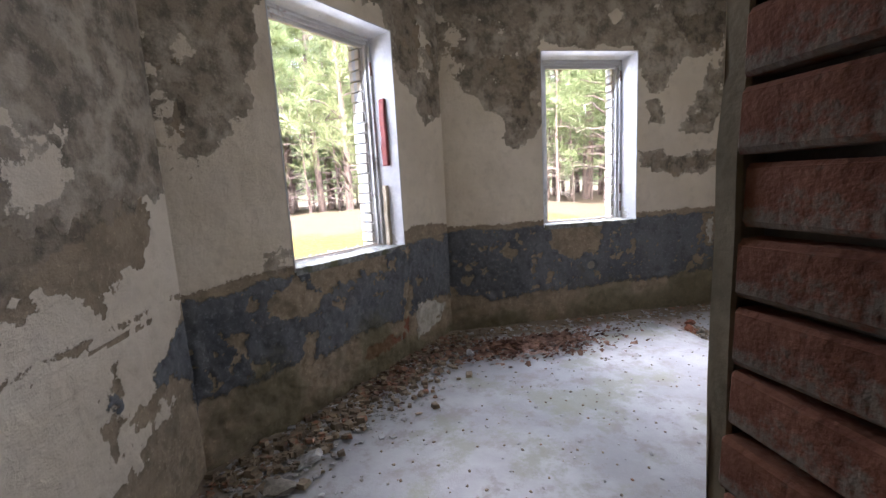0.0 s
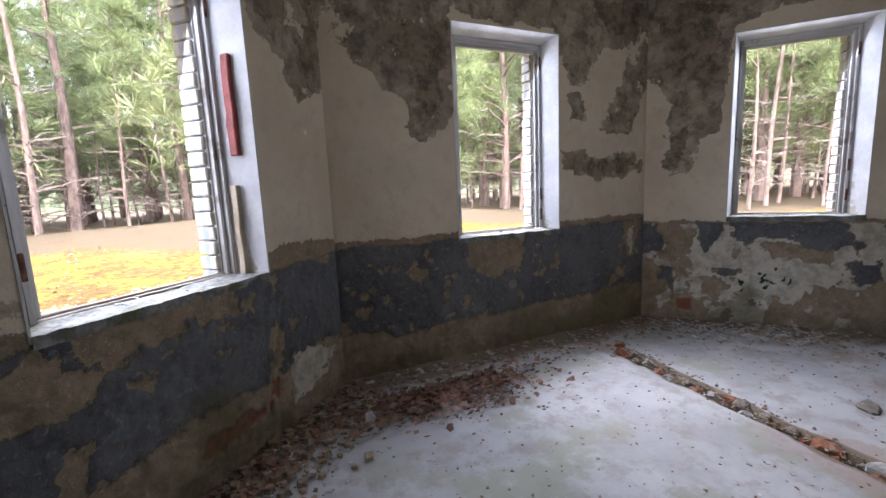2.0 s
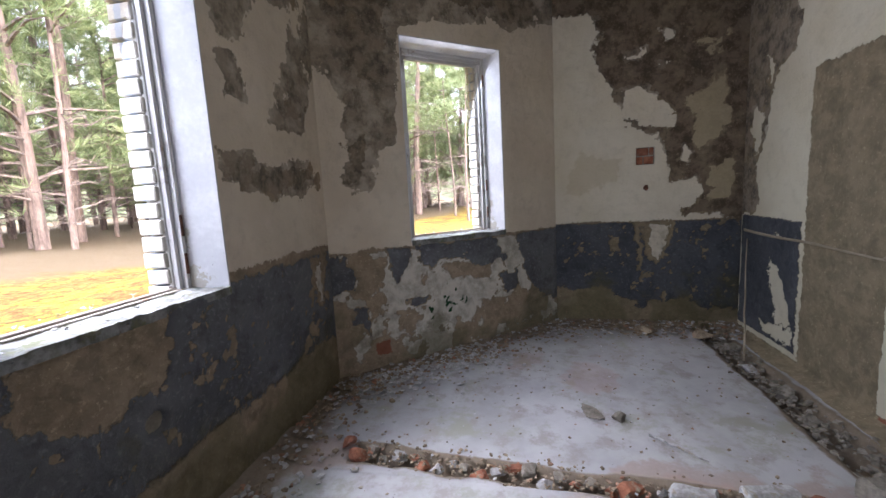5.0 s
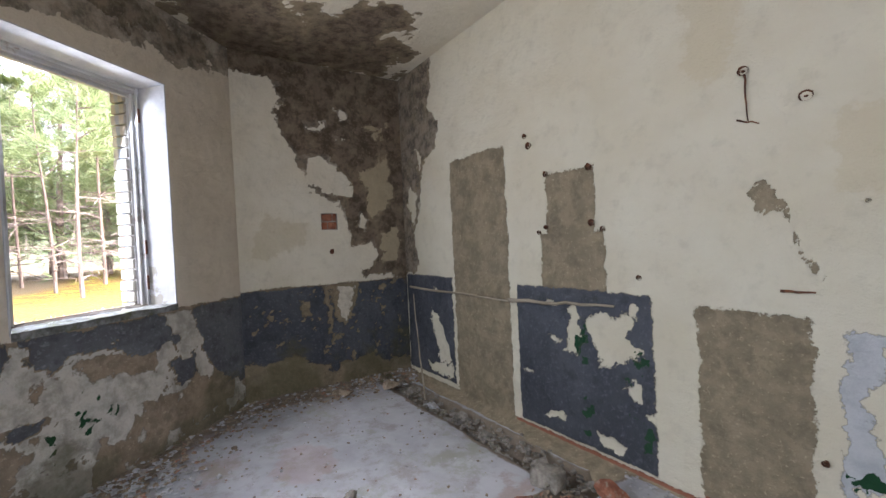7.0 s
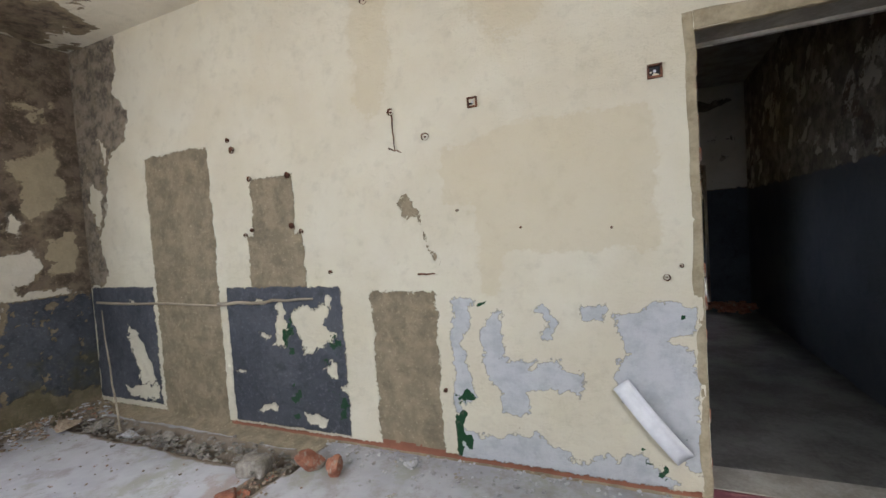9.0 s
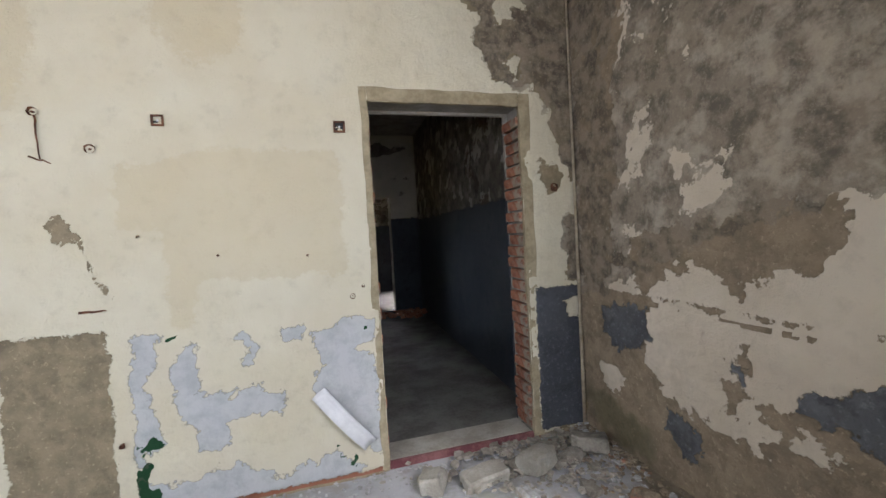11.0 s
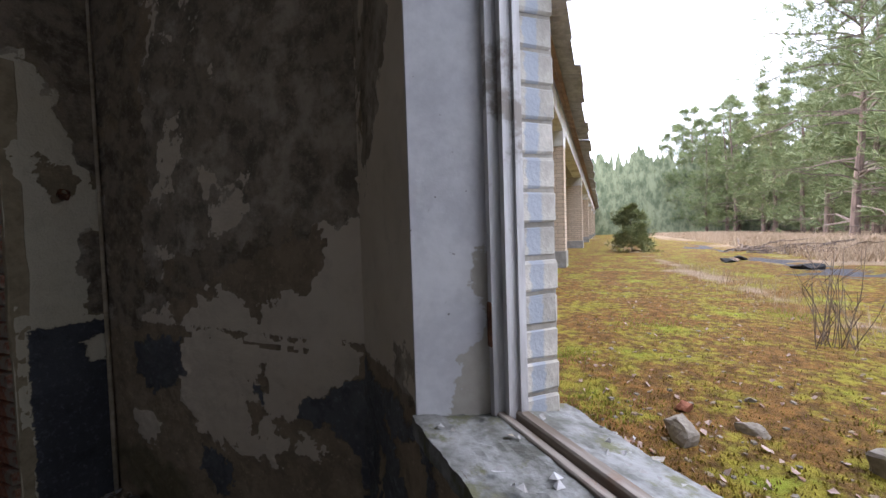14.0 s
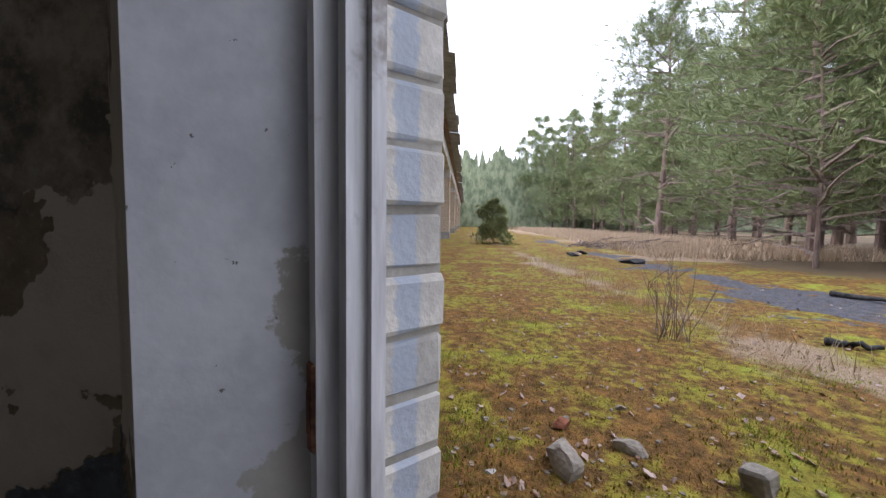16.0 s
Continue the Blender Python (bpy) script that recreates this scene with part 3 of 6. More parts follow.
def second_wall(S, Z):
    n, f = fbm(S, Z, 2.3, 31), fbm(S, Z, 6.5, 32)
    damp = patch(S, Z, [[(-0.1, 3.3), (-0.1, 2.5), (0.1, 2.42), (0.38, 2.16), (0.62, 2.0), (0.55, 1.8), (0.7, 1.72), (0.96, 1.95), (0.97, 2.66), (1.9, 2.68), (2.02, 2.35), (2.17, 2.25), (2.4, 2.55), (2.75, 2.55), (2.6, 2.2), (2.42, 1.85), (2.74, 1.82), (2.9, 2.2), (3.1, 2.4), (3.1, 3.3)],
                        [(1.95, 1.72), (2.2, 1.66), (2.37, 1.58), (2.6, 1.66), (2.84, 1.68), (2.92, 1.54), (2.7, 1.44), (2.38, 1.40), (2.15, 1.46), (1.98, 1.52)], [(2.05, 2.15), (2.15, 2.2), (2.2, 1.95), (2.08, 1.95)]])
    bare = patch(S, Z, [[(2.0, 1.68), (2.38, 1.56), (2.84, 1.64), (2.9, 1.54), (2.38, 1.43), (2.02, 1.54)], [(2.45, 1.88), (2.84, 2.1), (2.76, 1.86)], [(0.1, 2.6), (0.5, 2.4), (0.75, 1.95), (0.9, 2.0), (0.9, 2.6)], [(2.3, 2.95), (2.9, 3.0), (2.85, 2.6), (2.45, 2.68)]])
    mould = np.minimum(damp + 0.25 * n, 0.42 + 0.9 * n + 0.7 * f)
    edge = 1.07 + 0.03 * fbm(S, Z * 0, 3, 33)
    upper = np.minimum((Z - edge) * 7, -bare + 0.2 + 0.9 * f + 0.3 * n) + 0.1 * f
    top = 1.02 + 0.03 * fbm(S, Z * 0, 4, 34)
    low = 0.36 + 0.1 * fbm(S, Z * 0, 2.2, 35)
    gone = patch(S, Z, [[(1.02, 1.0), (1.56, 1.0), (1.54, 0.68), (1.46, 0.72), (1.21, 0.64), (1.04, 0.78)], [(0.53, 0.88), (0.71, 0.83), (0.65, 0.68), (0.54, 0.74)], [(0.3, 0.7), (0.42, 0.66), (0.36, 0.55)], [(2.68, 1.04), (2.92, 1.02), (2.84, 0.62), (2.68, 0.76)], [(1.72, 0.97), (1.82, 0.95), (1.76, 0.87)], [(0.1, 0.6), (0.25, 0.6), (0.2, 0.45)]])
    dado = np.minimum(np.minimum((top - Z) * 8, (Z - low) * 5), -gone + 0.05) + 0.2 * f
    dado = np.minimum(np.minimum(dado, (0.34 - fbm(S, Z, 6, 36)) * 2), (0.46 - fbm(S, Z, 17, 37)) * 2)
    lime = patch(S, Z, [[(2.72, 1.0), (2.88, 1.0), (2.82, 0.68), (2.72, 0.78)]]) + 0.4 * f - 0.15
    proud = relief_of(S, Z, upper, dado, lime, 30, 1.7)
    proud = proud - 0.10 * step(0.038 - np.sqrt((S - 1.46) ** 2 + (Z - 0.575) ** 2), 0.01)
    return {"upper": upper, "mould": mould, "dado": dado, "lime": lime, "moss": 0.42 - Z * 1.7 + 0.9 * n}, proud


def third_wall(S, Z):
    n, f = fbm(S, Z, 2.4, 41), fbm(S, Z, 6.5, 42)
    damp = patch(S, Z, [[(-0.1, 3.3), (-0.1, 2.35), (0.05, 2.28), (0.22, 2.06), (0.16, 1.6), (0.22, 1.5), (0.36, 1.46), (0.42, 1.75), (0.62, 1.85), (0.66, 2.68), (1.2, 2.80), (1.65, 2.82), (2.0, 2.86), (2.4, 2.95), (2.4, 3.3)]])
    bare = patch(S, Z, [[(0.05, 2.9), (0.6, 2.95), (0.6, 2.3), (0.3, 2.2)], [(0.18, 1.8), (0.32, 1.85), (0.34, 1.52), (0.2, 1.55)], [(0.8, 3.1), (2.2, 3.1), (2.0, 2.92), (1.0, 2.88)]])
    mould = np.minimum(damp + 0.25 * n, 0.4 + 0.9 * n + 0.7 * f)
    edge = 1.0 + 0.03 * fbm(S, Z * 0, 3.4, 43)
    upper = np.minimum((Z - edge) * 7, -bare + 0.2 + 0.9 * f) + 0.1 * f
    bits = patch(S, Z, [[(0.46, 1.01), (0.67, 1.02), (0.61, 0.78), (0.50, 0.72)], [(0.72, 1.0), (0.95, 0.98), (1.5, 1.0), (1.66, 0.72), (1.52, 0.78), (1.37, 0.72), (1.2, 0.84), (1.05, 0.86), (0.83, 0.79)], [(1.74, 1.02), (2.35, 1.05), (2.35, 0.3), (2.05, 0.36), (1.90, 0.52), (1.81, 0.76)], [(-0.05, 0.97), (0.14, 0.93), (0.2, 0.72), (0.02, 0.68)], [(0.2, 0.57), (0.31, 0.54), (0.27, 0.33), (0.16, 0.47)], [(0.63, 0.58), (0.80, 0.60), (0.77, 0.50), (0.65, 0.49)], [(1.56, 0.62), (1.78, 0.66), (1.74, 0.46), (1.6, 0.5)]])
    dado = np.minimum(np.minimum((edge - 0.01 - Z) * 8, (Z - 0.2) * 6), bits + 0.25 * f)
    lime = np.minimum((edge - 0.03 - Z) * 8, (Z - 0.16) * 3 + 1.4 * f + 0.8 * n - 0.05)
    brown = patch(S, Z, [[(0.97, 0.84), (1.49, 0.76), (1.48, 0.6), (1.05, 0.66)], [(0.0, 0.7), (0.2, 0.6), (0.15, 0.3), (-0.05, 0.3)]])
    lime = np.where(dado > -0.03, -1, np.minimum(np.minimum(lime, -brown + 0.1), (0.2 - fbm(S, Z, 3.4, 47)) * 2))
    brick = patch(S, Z, [[(0.31, 0.25), (0.43, 0.25), (0.42, 0.15), (0.32, 0.15)]], 0.4)
    green = blobs(S, Z, [(0.95, 0.42, 0.3, 0.25)]) + 1.3 * fbm(S, Z, 11, 48) - 0.85
    return {"upper": upper, "mould": mould, "dado": dado, "lime": lime, "brick": brick, "green": green, "moss": 0.25 - Z * 1.6 + 1.1 * n}, relief_of(S, Z, upper, dado, lime, 40, 1.5)


def fourth_wall(S, Z):
    n, f = fbm(S, Z, 2.6, 51), fbm(S, Z, 7, 52)
    damp = patch(S, Z, [[(-0.1, 3.3), (-0.1, 3.02), (0.2, 2.95), (0.38, 2.90), (0.42, 2.45), (0.55, 2.28), (0.68, 2.0), (0.85, 1.85), (0.98, 1.75), (1.02, 1.42), (1.13, 1.07), (1.8, 1.0), (1.8, 3.3)]])
    pale = patch(S, Z, [[(0.58, 2.30), (0.78, 2.33), (0.97, 2.11), (1.09, 1.86), (0.79, 1.90), (0.64, 2.03)], [(0.60, 2.60), (0.81, 2.62), (0.79, 2.51), (0.62, 2.51)], [(1.12, 1.71), (1.22, 1.68), (1.18, 1.55), (1.11, 1.60)], [(0.98, 1.36), (1.25, 1.45), (1.31, 1.27), (1.18, 1.12), (1.02, 1.17)], [(0.85, 2.48), (1.0, 2.45), (0.95, 2.38)], [(0.9, 2.75), (1.1, 2.7), (1.0, 2.62)]], 0.8)
    tan = patch(S, Z, [[(1.15, 2.15), (1.49, 2.33), (1.48, 1.77), (1.29, 1.66)], [(1.2, 2.62), (1.45, 2.7), (1.4, 2.5)], [(1.3, 1.5), (1.55, 1.6), (1.55, 1.2), (1.4, 1.2)], [(0.2, 1.7), (0.6, 1.6), (0.5, 1.4), (0.1, 1.3)]])
    mould = np.minimum(np.minimum(damp + 0.1 * n, -pale), np.maximum(-tan * 0.8, -1)) + 0.55 * f + 0.5 * fbm(S, Z, 4, 58) + 0.05
    upper = np.minimum((Z - 1.03 - 0.02 * fbm(S, Z * 0, 4, 53)) * 8, np.maximum(-damp, pale) + 0.05)
    gone = patch(S, Z, [[(0.80, 1.03), (1.08, 1.04), (1.06, 0.79), (0.91, 0.59), (0.83, 0.71)], [(0.76, 1.07), (0.81, 1.06), (0.80, 0.56), (0.75, 0.58)], [(0.5, 0.9), (0.58, 0.88), (0.62, 0.76), (0.5, 0.75)]], 0.7)
    dado = np.minimum(np.minimum((1.02 - Z) * 9, (Z - 0.38 + 0.12 * S - 0.2 * n) * 5), -gone + 0.02)
    dado = np.minimum(np.minimum(dado, (0.42 - fbm(S, Z, 6, 56)) * 2), (0.45 - fbm(S, Z, 17, 57)) * 2)
    lime = patch(S, Z, [[(0.85, 1.0), (1.06, 1.02), (1.04, 0.8), (0.92, 0.64)]], 0.7) + 0.4 * f - 0.1
    return {"upper": upper, "mould": mould, "tan": tan, "dado": dado, "lime": lime, "moss": 0.45 - Z * 1.6 + 1.1 * n}, relief_of(S, Z, upper, dado, lime, 50, 1.1)


def long_wall(S, Z):
    S = S - 0.03
    n, f, g = fbm(S, Z, 2.4, 61), fbm(S, Z, 7, 62), fbm(S, Z, 15, 63)
    wig = 0.10 * f + 0.14 * g
    corner = patch(S, Z, [[(-0.2, 3.3), (0.6, 3.25), (0.58, 2.95), (0.52, 2.72), (0.70, 2.55), (0.66, 2.34), (0.47, 2.22), (0.32, 1.86), (0.2, 1.5), (0.25, 1.12), (-0.2, 1.0)],
                          [(5.2, 3.3), (5.3, 2.85), (5.5, 2.75), (5.46, 2.6), (5.56, 2.35), (5.85, 2.28), (5.95, 2.1), (6.02, 1.85), (6.2, 1.6), (6.2, 3.3)], [(5.98, 1.5), (6.12, 1.45), (6.12, 1.0), (6.0, 1.05)]])
    pale = patch(S, Z, [[(5.56, 2.9), (5.85, 3.05), (5.8, 2.85), (5.6, 2.72)], [(0.3, 2.35), (0.42, 2.3), (0.35, 2.1)], [(0.1, 2.0), (0.25, 1.9), (0.18, 1.6), (0.08, 1.7)], [(5.62, 2.45), (5.72, 2.48), (5.7, 2.36)]])
    bare = rects(S, Z, [(0.87, 1.58, -0.2, 2.1), (1.92, 2.42, 1.02, 1.41), (1.99, 2.36, 1.36, 1.81), (2.93, 3.36, -0.2, 1.0)], 9) + wig
    holes = patch(S, Z, [[(3.16, 1.55), (3.25, 1.58), (3.36, 1.40), (3.19, 1.40)], [(3.33, 1.36), (3.37, 1.34), (3.4, 1.15), (3.36, 1.2)], [(5.85, 0.33), (6.04, 0.30), (6.03, 0.04), (5.84, 0.08)], [(5.86, 1.85), (5.98, 1.85), (6.0, 1.7), (5.86, 1.6)]]) - 0.1
    upper = np.minimum(-bare, -holes) - 0.05
    upper = np.minimum(upper, np.maximum(-corner + 0.25 * f, pale))
    panel = rects(S, Z, [(0.0, 0.83, 0.08, 1.06), (1.67, 2.70, 0.05, 1.045), (5.76, 6.12, 0.05, 1.0)], 12) + 0.08 * g
    flake = patch(S, Z, [[(2.14, 0.94), (2.22, 0.96), (2.25, 0.76), (2.18, 0.60), (2.10, 0.62)], [(2.26, 0.86), (2.36, 0.92), (2.48, 0.86), (2.55, 0.94), (2.62, 0.92), (2.56, 0.78), (2.66, 0.68), (2.54, 0.62), (2.35, 0.60)], [(2.53, 1.02), (2.62, 1.01), (2.60, 0.88)], [(2.54, 0.55), (2.64, 0.54), (2.63, 0.44), (2.55, 0.45)], [(2.62, 0.40), (2.70, 0.39), (2.67, 0.32)], [(1.97, 0.21), (2.09, 0.22), (2.09, 0.12), (1.91, 0.14)], [(2.30, 0.18), (2.52, 0.16), (2.49, 0.09), (2.36, 0.11)]], 0.7)
    flake = np.maximum(flake, patch(S, Z, [[(1.93, 0.73), (2.05, 0.70), (2.01, 0.62)], [(0.42, 0.76), (0.64, 0.66), (0.80, 0.24), (0.54, 0.22), (0.54, 0.47)], [(0.35, 0.20), (0.8, 0.24), (0.8, 0.1), (0.4, 0.1)], [(1.72, 0.42), (1.8, 0.42), (1.8, 0.39), (1.72, 0.38)], [(1.95, 0.98), (2.05, 0.97), (2.03, 0.92), (1.95, 0.93)], [(5.98, 0.90), (6.14, 0.95), (6.11, 0.74), (6.04, 0.78)], [(0.45, 0.96), (0.6, 0.95), (0.58, 0.9)]], 0.7)) - 0.05
    dado = np.minimum(panel, -flake)
    green = np.minimum(panel, patch(S, Z, [[(2.14, 0.78), (2.26, 0.80), (2.26, 0.62), (2.15, 0.60)], [(2.56, 0.70), (2.68, 0.72), (2.70, 0.54), (2.58, 0.55)], [(2.20, 0.36), (2.28, 0.34), (2.31, 0.20), (2.23, 0.11), (2.18, 0.22)], [(2.60, 0.32), (2.69, 0.30), (2.68, 0.12), (2.62, 0.14)], [(2.44, 0.94), (2.5, 0.96), (2.5, 0.86)]]) + 0.6 * f + 1.3 * g - 0.38)
    pale_panel = rects(S, Z, [(3.45, 4.70, 0.0, 0.97)], 12)
    green = np.maximum(green, np.minimum(pale_panel, patch(S, Z, [[(3.45, 0.36), (3.58, 0.44), (3.56, 0.2), (3.52, 0.02), (3.43, 0.0)], [(3.64, 0.90), (3.68, 0.90), (3.68, 0.62), (3.63, 0.62)], [(4.52, 0.95), (4.66, 0.94), (4.63, 0.88), (4.54, 0.88)], [(4.58, 0.42), (4.68, 0.40), (4.68, 0.22), (4.6, 0.26)], [(4.34, 0.19), (4.54, 0.25), (4.68, 0.18), (4.62, 0.06), (4.42, 0.10)]], 0.7) + 0.7 * f + 1.6 * g - 0.6))
    grey = patch(S, Z, [[(3.45, 0.98), (3.57, 0.98), (3.56, 0.85), (3.51, 0.72), (3.56, 0.55), (3.6, 0.4), (3.45, 0.3)], [(3.64, 0.87), (3.75, 0.88), (3.76, 0.63), (3.87, 0.58), (4.02, 0.65), (4.20, 0.56), (4.21, 0.42), (4.01, 0.47), (3.91, 0.42), (3.86, 0.30), (3.72, 0.32), (3.75, 0.48), (3.66, 0.52)], [(4.33, 0.84), (4.52, 0.93), (4.72, 0.92), (4.70, 0.82), (4.55, 0.74), (4.70, 0.70), (4.70, 0.1), (4.55, 0.3), (4.42, 0.45), (4.36, 0.59)]], 0.8)
    grey = np.maximum(grey, patch(S, Z, [[(3.93, 0.92), (3.99, 0.94), (4.04, 0.83), (4.00, 0.80)], [(4.19, 0.91), (4.29, 0.92), (4.28, 0.83), (4.20, 0.84)], [(3.48, 0.20), (3.7, 0.16), (3.85, 0.21), (4.15, 0.13), (4.45, 0.20), (4.6, 0.1), (4.45, -0.05), (3.48, -0.05)]], 0.8) + 0.5 * f)
    lime = np.minimum(pale_panel, grey + 0.25 * g)
    low = (Z - 0.03) * 12
    upper, dado, lime, green = np.minimum(upper, low), np.minimum(dado, low), np.minimum(lime, low), np.minimum(green, low)
    tan = np.maximum(patch(S, Z, [[(3.49, 1.78), (3.86, 1.88), (4.53, 1.89), (4.55, 1.22), (3.78, 1.22), (3.72, 0.98), (3.66, 0.98), (3.68, 1.52), (3.48, 1.54)]], 0.5) + 0.2, blobs(S, Z, [(3.05, 2.8, 0.16, 0.8), (3.9, 2.7, 0.2, 0.4)]) + 0.5 * n - 0.2)
    brick = np.where((Z < 0.06 + 0.02 * f) & (Z > 0.0) & (S > 1.6) & (S < 4.7), 0.5, -1.0)
    proud = relief_of(S, Z, upper, dado, lime, 60, 0.4) - 0.003 * step(lime) + 0.004 * step(pale_panel)
    proud = proud + 0.16 * step(-0.005 - Z, 0.01) * step(4.7 - S, 0.05)
    mould = np.minimum(corner, -pale) + 0.45 * f + 0.3 * n - 0.05
    return {"upper": upper, "mould": mould, "dado": dado, "green": green, "lime": lime, "brick": brick, "tan": tan}, proud


W1, W2, W3 = (0.642, 1.677, 0.99, 2.61), (0.956, 1.935, 1.01, 2.61), (0.677, 1.637, 1.03, 2.61)
DOOR = (4.765, 5.735, 0.0, 2.19)
NICHE = (0.74, 0.90, 1.56, 1.72)
wall_mould, _ = skin("wall_west", P[0], P[1], HEIGHT, [], mould_wall, M_UP, 0.012, TH)
wall_one, _ = skin("wall_northwest", P[1], P[2], HEIGHT, [(*W1, "through")], first_wall, M_UP, 0.012, TH)
wall_two, _ = skin("wall_north", P[2], P[3], HEIGHT, [(*W2, "through")], second_wall, M_UP, 0.014, TH)
wall_three, _ = skin("wall_northeast", P[3], P[4], HEIGHT, [(*W3, "through")], third_wall, M_UP, 0.014, TH)
wall_four, _ = skin("wall_east", P[4], P[5], HEIGHT, [(*NICHE, "niche")], fourth_wall, M_CREAM, 0.013, TH)
wall_long, _ = skin("wall_south", P[5], P[0], HEIGHT, [(*DOOR, "through")], long_wall, M_LONG, 0.014, 0.25)


def half_brick(bm, x0, x1, y0, y1, z0, z1, seed):
    r = random.Random(seed)
    box(bm, x0, x1, y0, y1, z0, z1, 0.006)
    for v in bm.verts:
        v.co += Vector((r.uniform(-1, 1), r.uniform(-1, 1), r.uniform(-1, 1))) * 0.002


def brick_meshes(tag, lx, ly, lz, material, count=4):
    out = []
    for k in range(count):
        bm = bmesh.new()
        half_brick(bm, -lx / 2, lx / 2, -ly / 2, ly / 2, -lz / 2, lz / 2, 100 + k)
        me = bpy.data.meshes.new(tag)
        bm.to_mesh(me)
        bm.free()
        me.materials.append(material)
        out.append(me)
    return out


def window(number, wall, s0, s1, z0, z1):
    """Splayed plaster reveal, weathered box frame without sashes, inner and outer sill."""
    w = tagged(new(f"window_{number}"), "weathered white wooden window frame without sashes in a peeling reveal", "window", kind="structure")
    w.matrix_world = wall.matrix_world.copy()
    for side in (0, 1):
        m = (lambda a: s0 + a) if side == 0 else (lambda a: s1 - a)
        bm = bmesh.new()
        prism(bm, [(m(-0.004), -0.006), (m(-0.004), 0.204), (m(0.068), 0.204), (m(0.068), 0.155), (m(0.004), -0.006)], z0 - 0.02, z1)
        part("reveal", bm, M_REVEAL, w, "flaking white painted plaster")
        bm = bmesh.new()
        prism(bm, [(m(a), d) for a, d in ((0.06, 0.152), (0.067, 0.152), (0.068, 0.168), (0.072, 0.168), (0.073, 0.146), (0.09, 0.146), (0.091, 0.176), (0.098, 0.176), (0.099, 0.168), (0.116, 0.168), (0.117, 0.192), (0.126, 0.192), (0.127, 0.209), (0.06, 0.209))], z0 + 0.004, z1 - 0.03)
        part("frame_stile", bm, M_FRAME, w)
    bm = bmesh.new()
    vs = []
    for s in (s0, s1):
        vs.append([bm.verts.new((s, d, z)) for d, z in ((-0.006, z1 + 0.003), (0.204, z1 + 0.003), (0.204, z1 - 0.04), (0.155, z1 - 0.04), (-0.006, z1 - 0.004))])
    for i in range(5):
        bm.faces.new((vs[0][i], vs[0][(i + 1) % 5], vs[1][(i + 1) % 5], vs[1][i]))
    bmesh.ops.recalc_face_normals(bm, faces=bm.faces)
    part("reveal_head", bm, M_REVEAL, w)
    bm = bmesh.new()
    for a, c, lo in ((0.149, 0.166, 0.058), (0.163, 0.184, 0.085), (0.18, 0.209, 0.11)):
        box(bm, s0 + 0.05, s1 - 0.05, a, c, z1 - lo, z1 - 0.03, 0.003)
    part("frame_head", bm, M_FRAMEL, w)
    bm = bmesh.new()
    box(bm, s0 + 0.05, s1 - 0.05, 0.152, 0.172, z0 - 0.03, z0 + 0.016, 0.003)
    box(bm, s0 + 0.05, s1 - 0.05, 0.170, 0.186, z0 - 0.03, z0 + 0.004, 0.002)
    box(bm, s0 + 0.05, s1 - 0.05, 0.184, 0.212, z0 - 0.03, z0 + 0.024, 0.004)
    part("frame_rail", bm, M_FRAMEH, w, "split and rotten bare wood")
    # sills, worn and uneven
    for name, d0, d1, h0, h1, a0, a1 in (("sill", -0.012, 0.158, 0.0, 0.006, s0 - 0.0, s1), ("outer_sill", 0.208, 0.375, 0.008, -0.03, s0 + 0.04, s1 - 0.04)):
        S, D = np.meshgrid(np.linspace(a0, a1, 70), np.linspace(d0, d1, 16))
        k = (D - d0) / (d1 - d0)
        Zs = z0 + h0 + (h1 - h0) * k + 0.006 * fbm(S, D, 9, 70 + number) + 0.004 * step(fbm(S, D, 6, 80 + number), 0.03)
        D = D + (np.abs(k - (0 if name == "sill" else 1)) < 1e-6) * 0.012 * fbm(S, D, 10, 90 + number)
        top = np.stack([S, D, Zs], -1).reshape(-1, 3).tolist()
        low = np.stack([S, D, Zs * 0 + z0 - 0.04], -1).reshape(-1, 3).tolist()
        n, rows = 70, 16
        faces = [(j * n + i, j * n + i + 1, (j + 1) * n + i + 1, (j + 1) * n + i) for j in range(rows - 1) for i in range(n - 1)]
        o = n * rows
        faces += [(i, o + i, o + i + 1, i + 1) for i in range(n - 1)] + [((rows - 1) * n + i + 1, o + (rows - 1) * n + i + 1, o + (rows - 1) * n + i, (rows - 1) * n + i) for i in range(n - 1)]
        mesh_object(name, top + low, faces, M_SILL, w, "sill with flaking white paint and moss")
    return w


window_one, window_two, window_three = window(1, wall_one, *W1), window(2, wall_two, *W2), window(3, wall_three, *W3)

# ceiling with damp peeling patch
x, y = np.linspace(-0.3, 6.5, 190), np.linspace(-0.1, 3.6, 104)
X, Y = np.meshgrid(x, y)
n_, f_ = fbm(X, Y, 1.8, 101), fbm(X, Y, 6, 102)
peel = np.maximum(blobs(X, Y, [(6.0, 1.5, 1.1, 0.5), (5.3, 1.9, 0.7, 0.6), (5.9, 0.7, 0.7, 0.6), (5.2, 0.8, 0.3, 0.3)]), blobs(X, Y, [(3.2, 3.3, 3.0, 0.35), (0.2, 1.2, 0.5, 1.4), (1.0, 2.6, 0.7, 0.6)])) + 0.9 * n_ + 0.9 * f_
Zc = HEIGHT + 0.005 * fbm(X, Y, 1.2, 103) + 0.005 * step(peel)
me = bpy.data.meshes.new("ceiling")
nx = len(x)
me.from_pydata(np.stack([X, Y, Zc], -1).reshape(-1, 3).tolist(), [], [(j * nx + i, (j + 1) * nx + i, (j + 1) * nx + i + 1, j * nx + i + 1) for j in range(len(y) - 1) for i in range(nx - 1)])
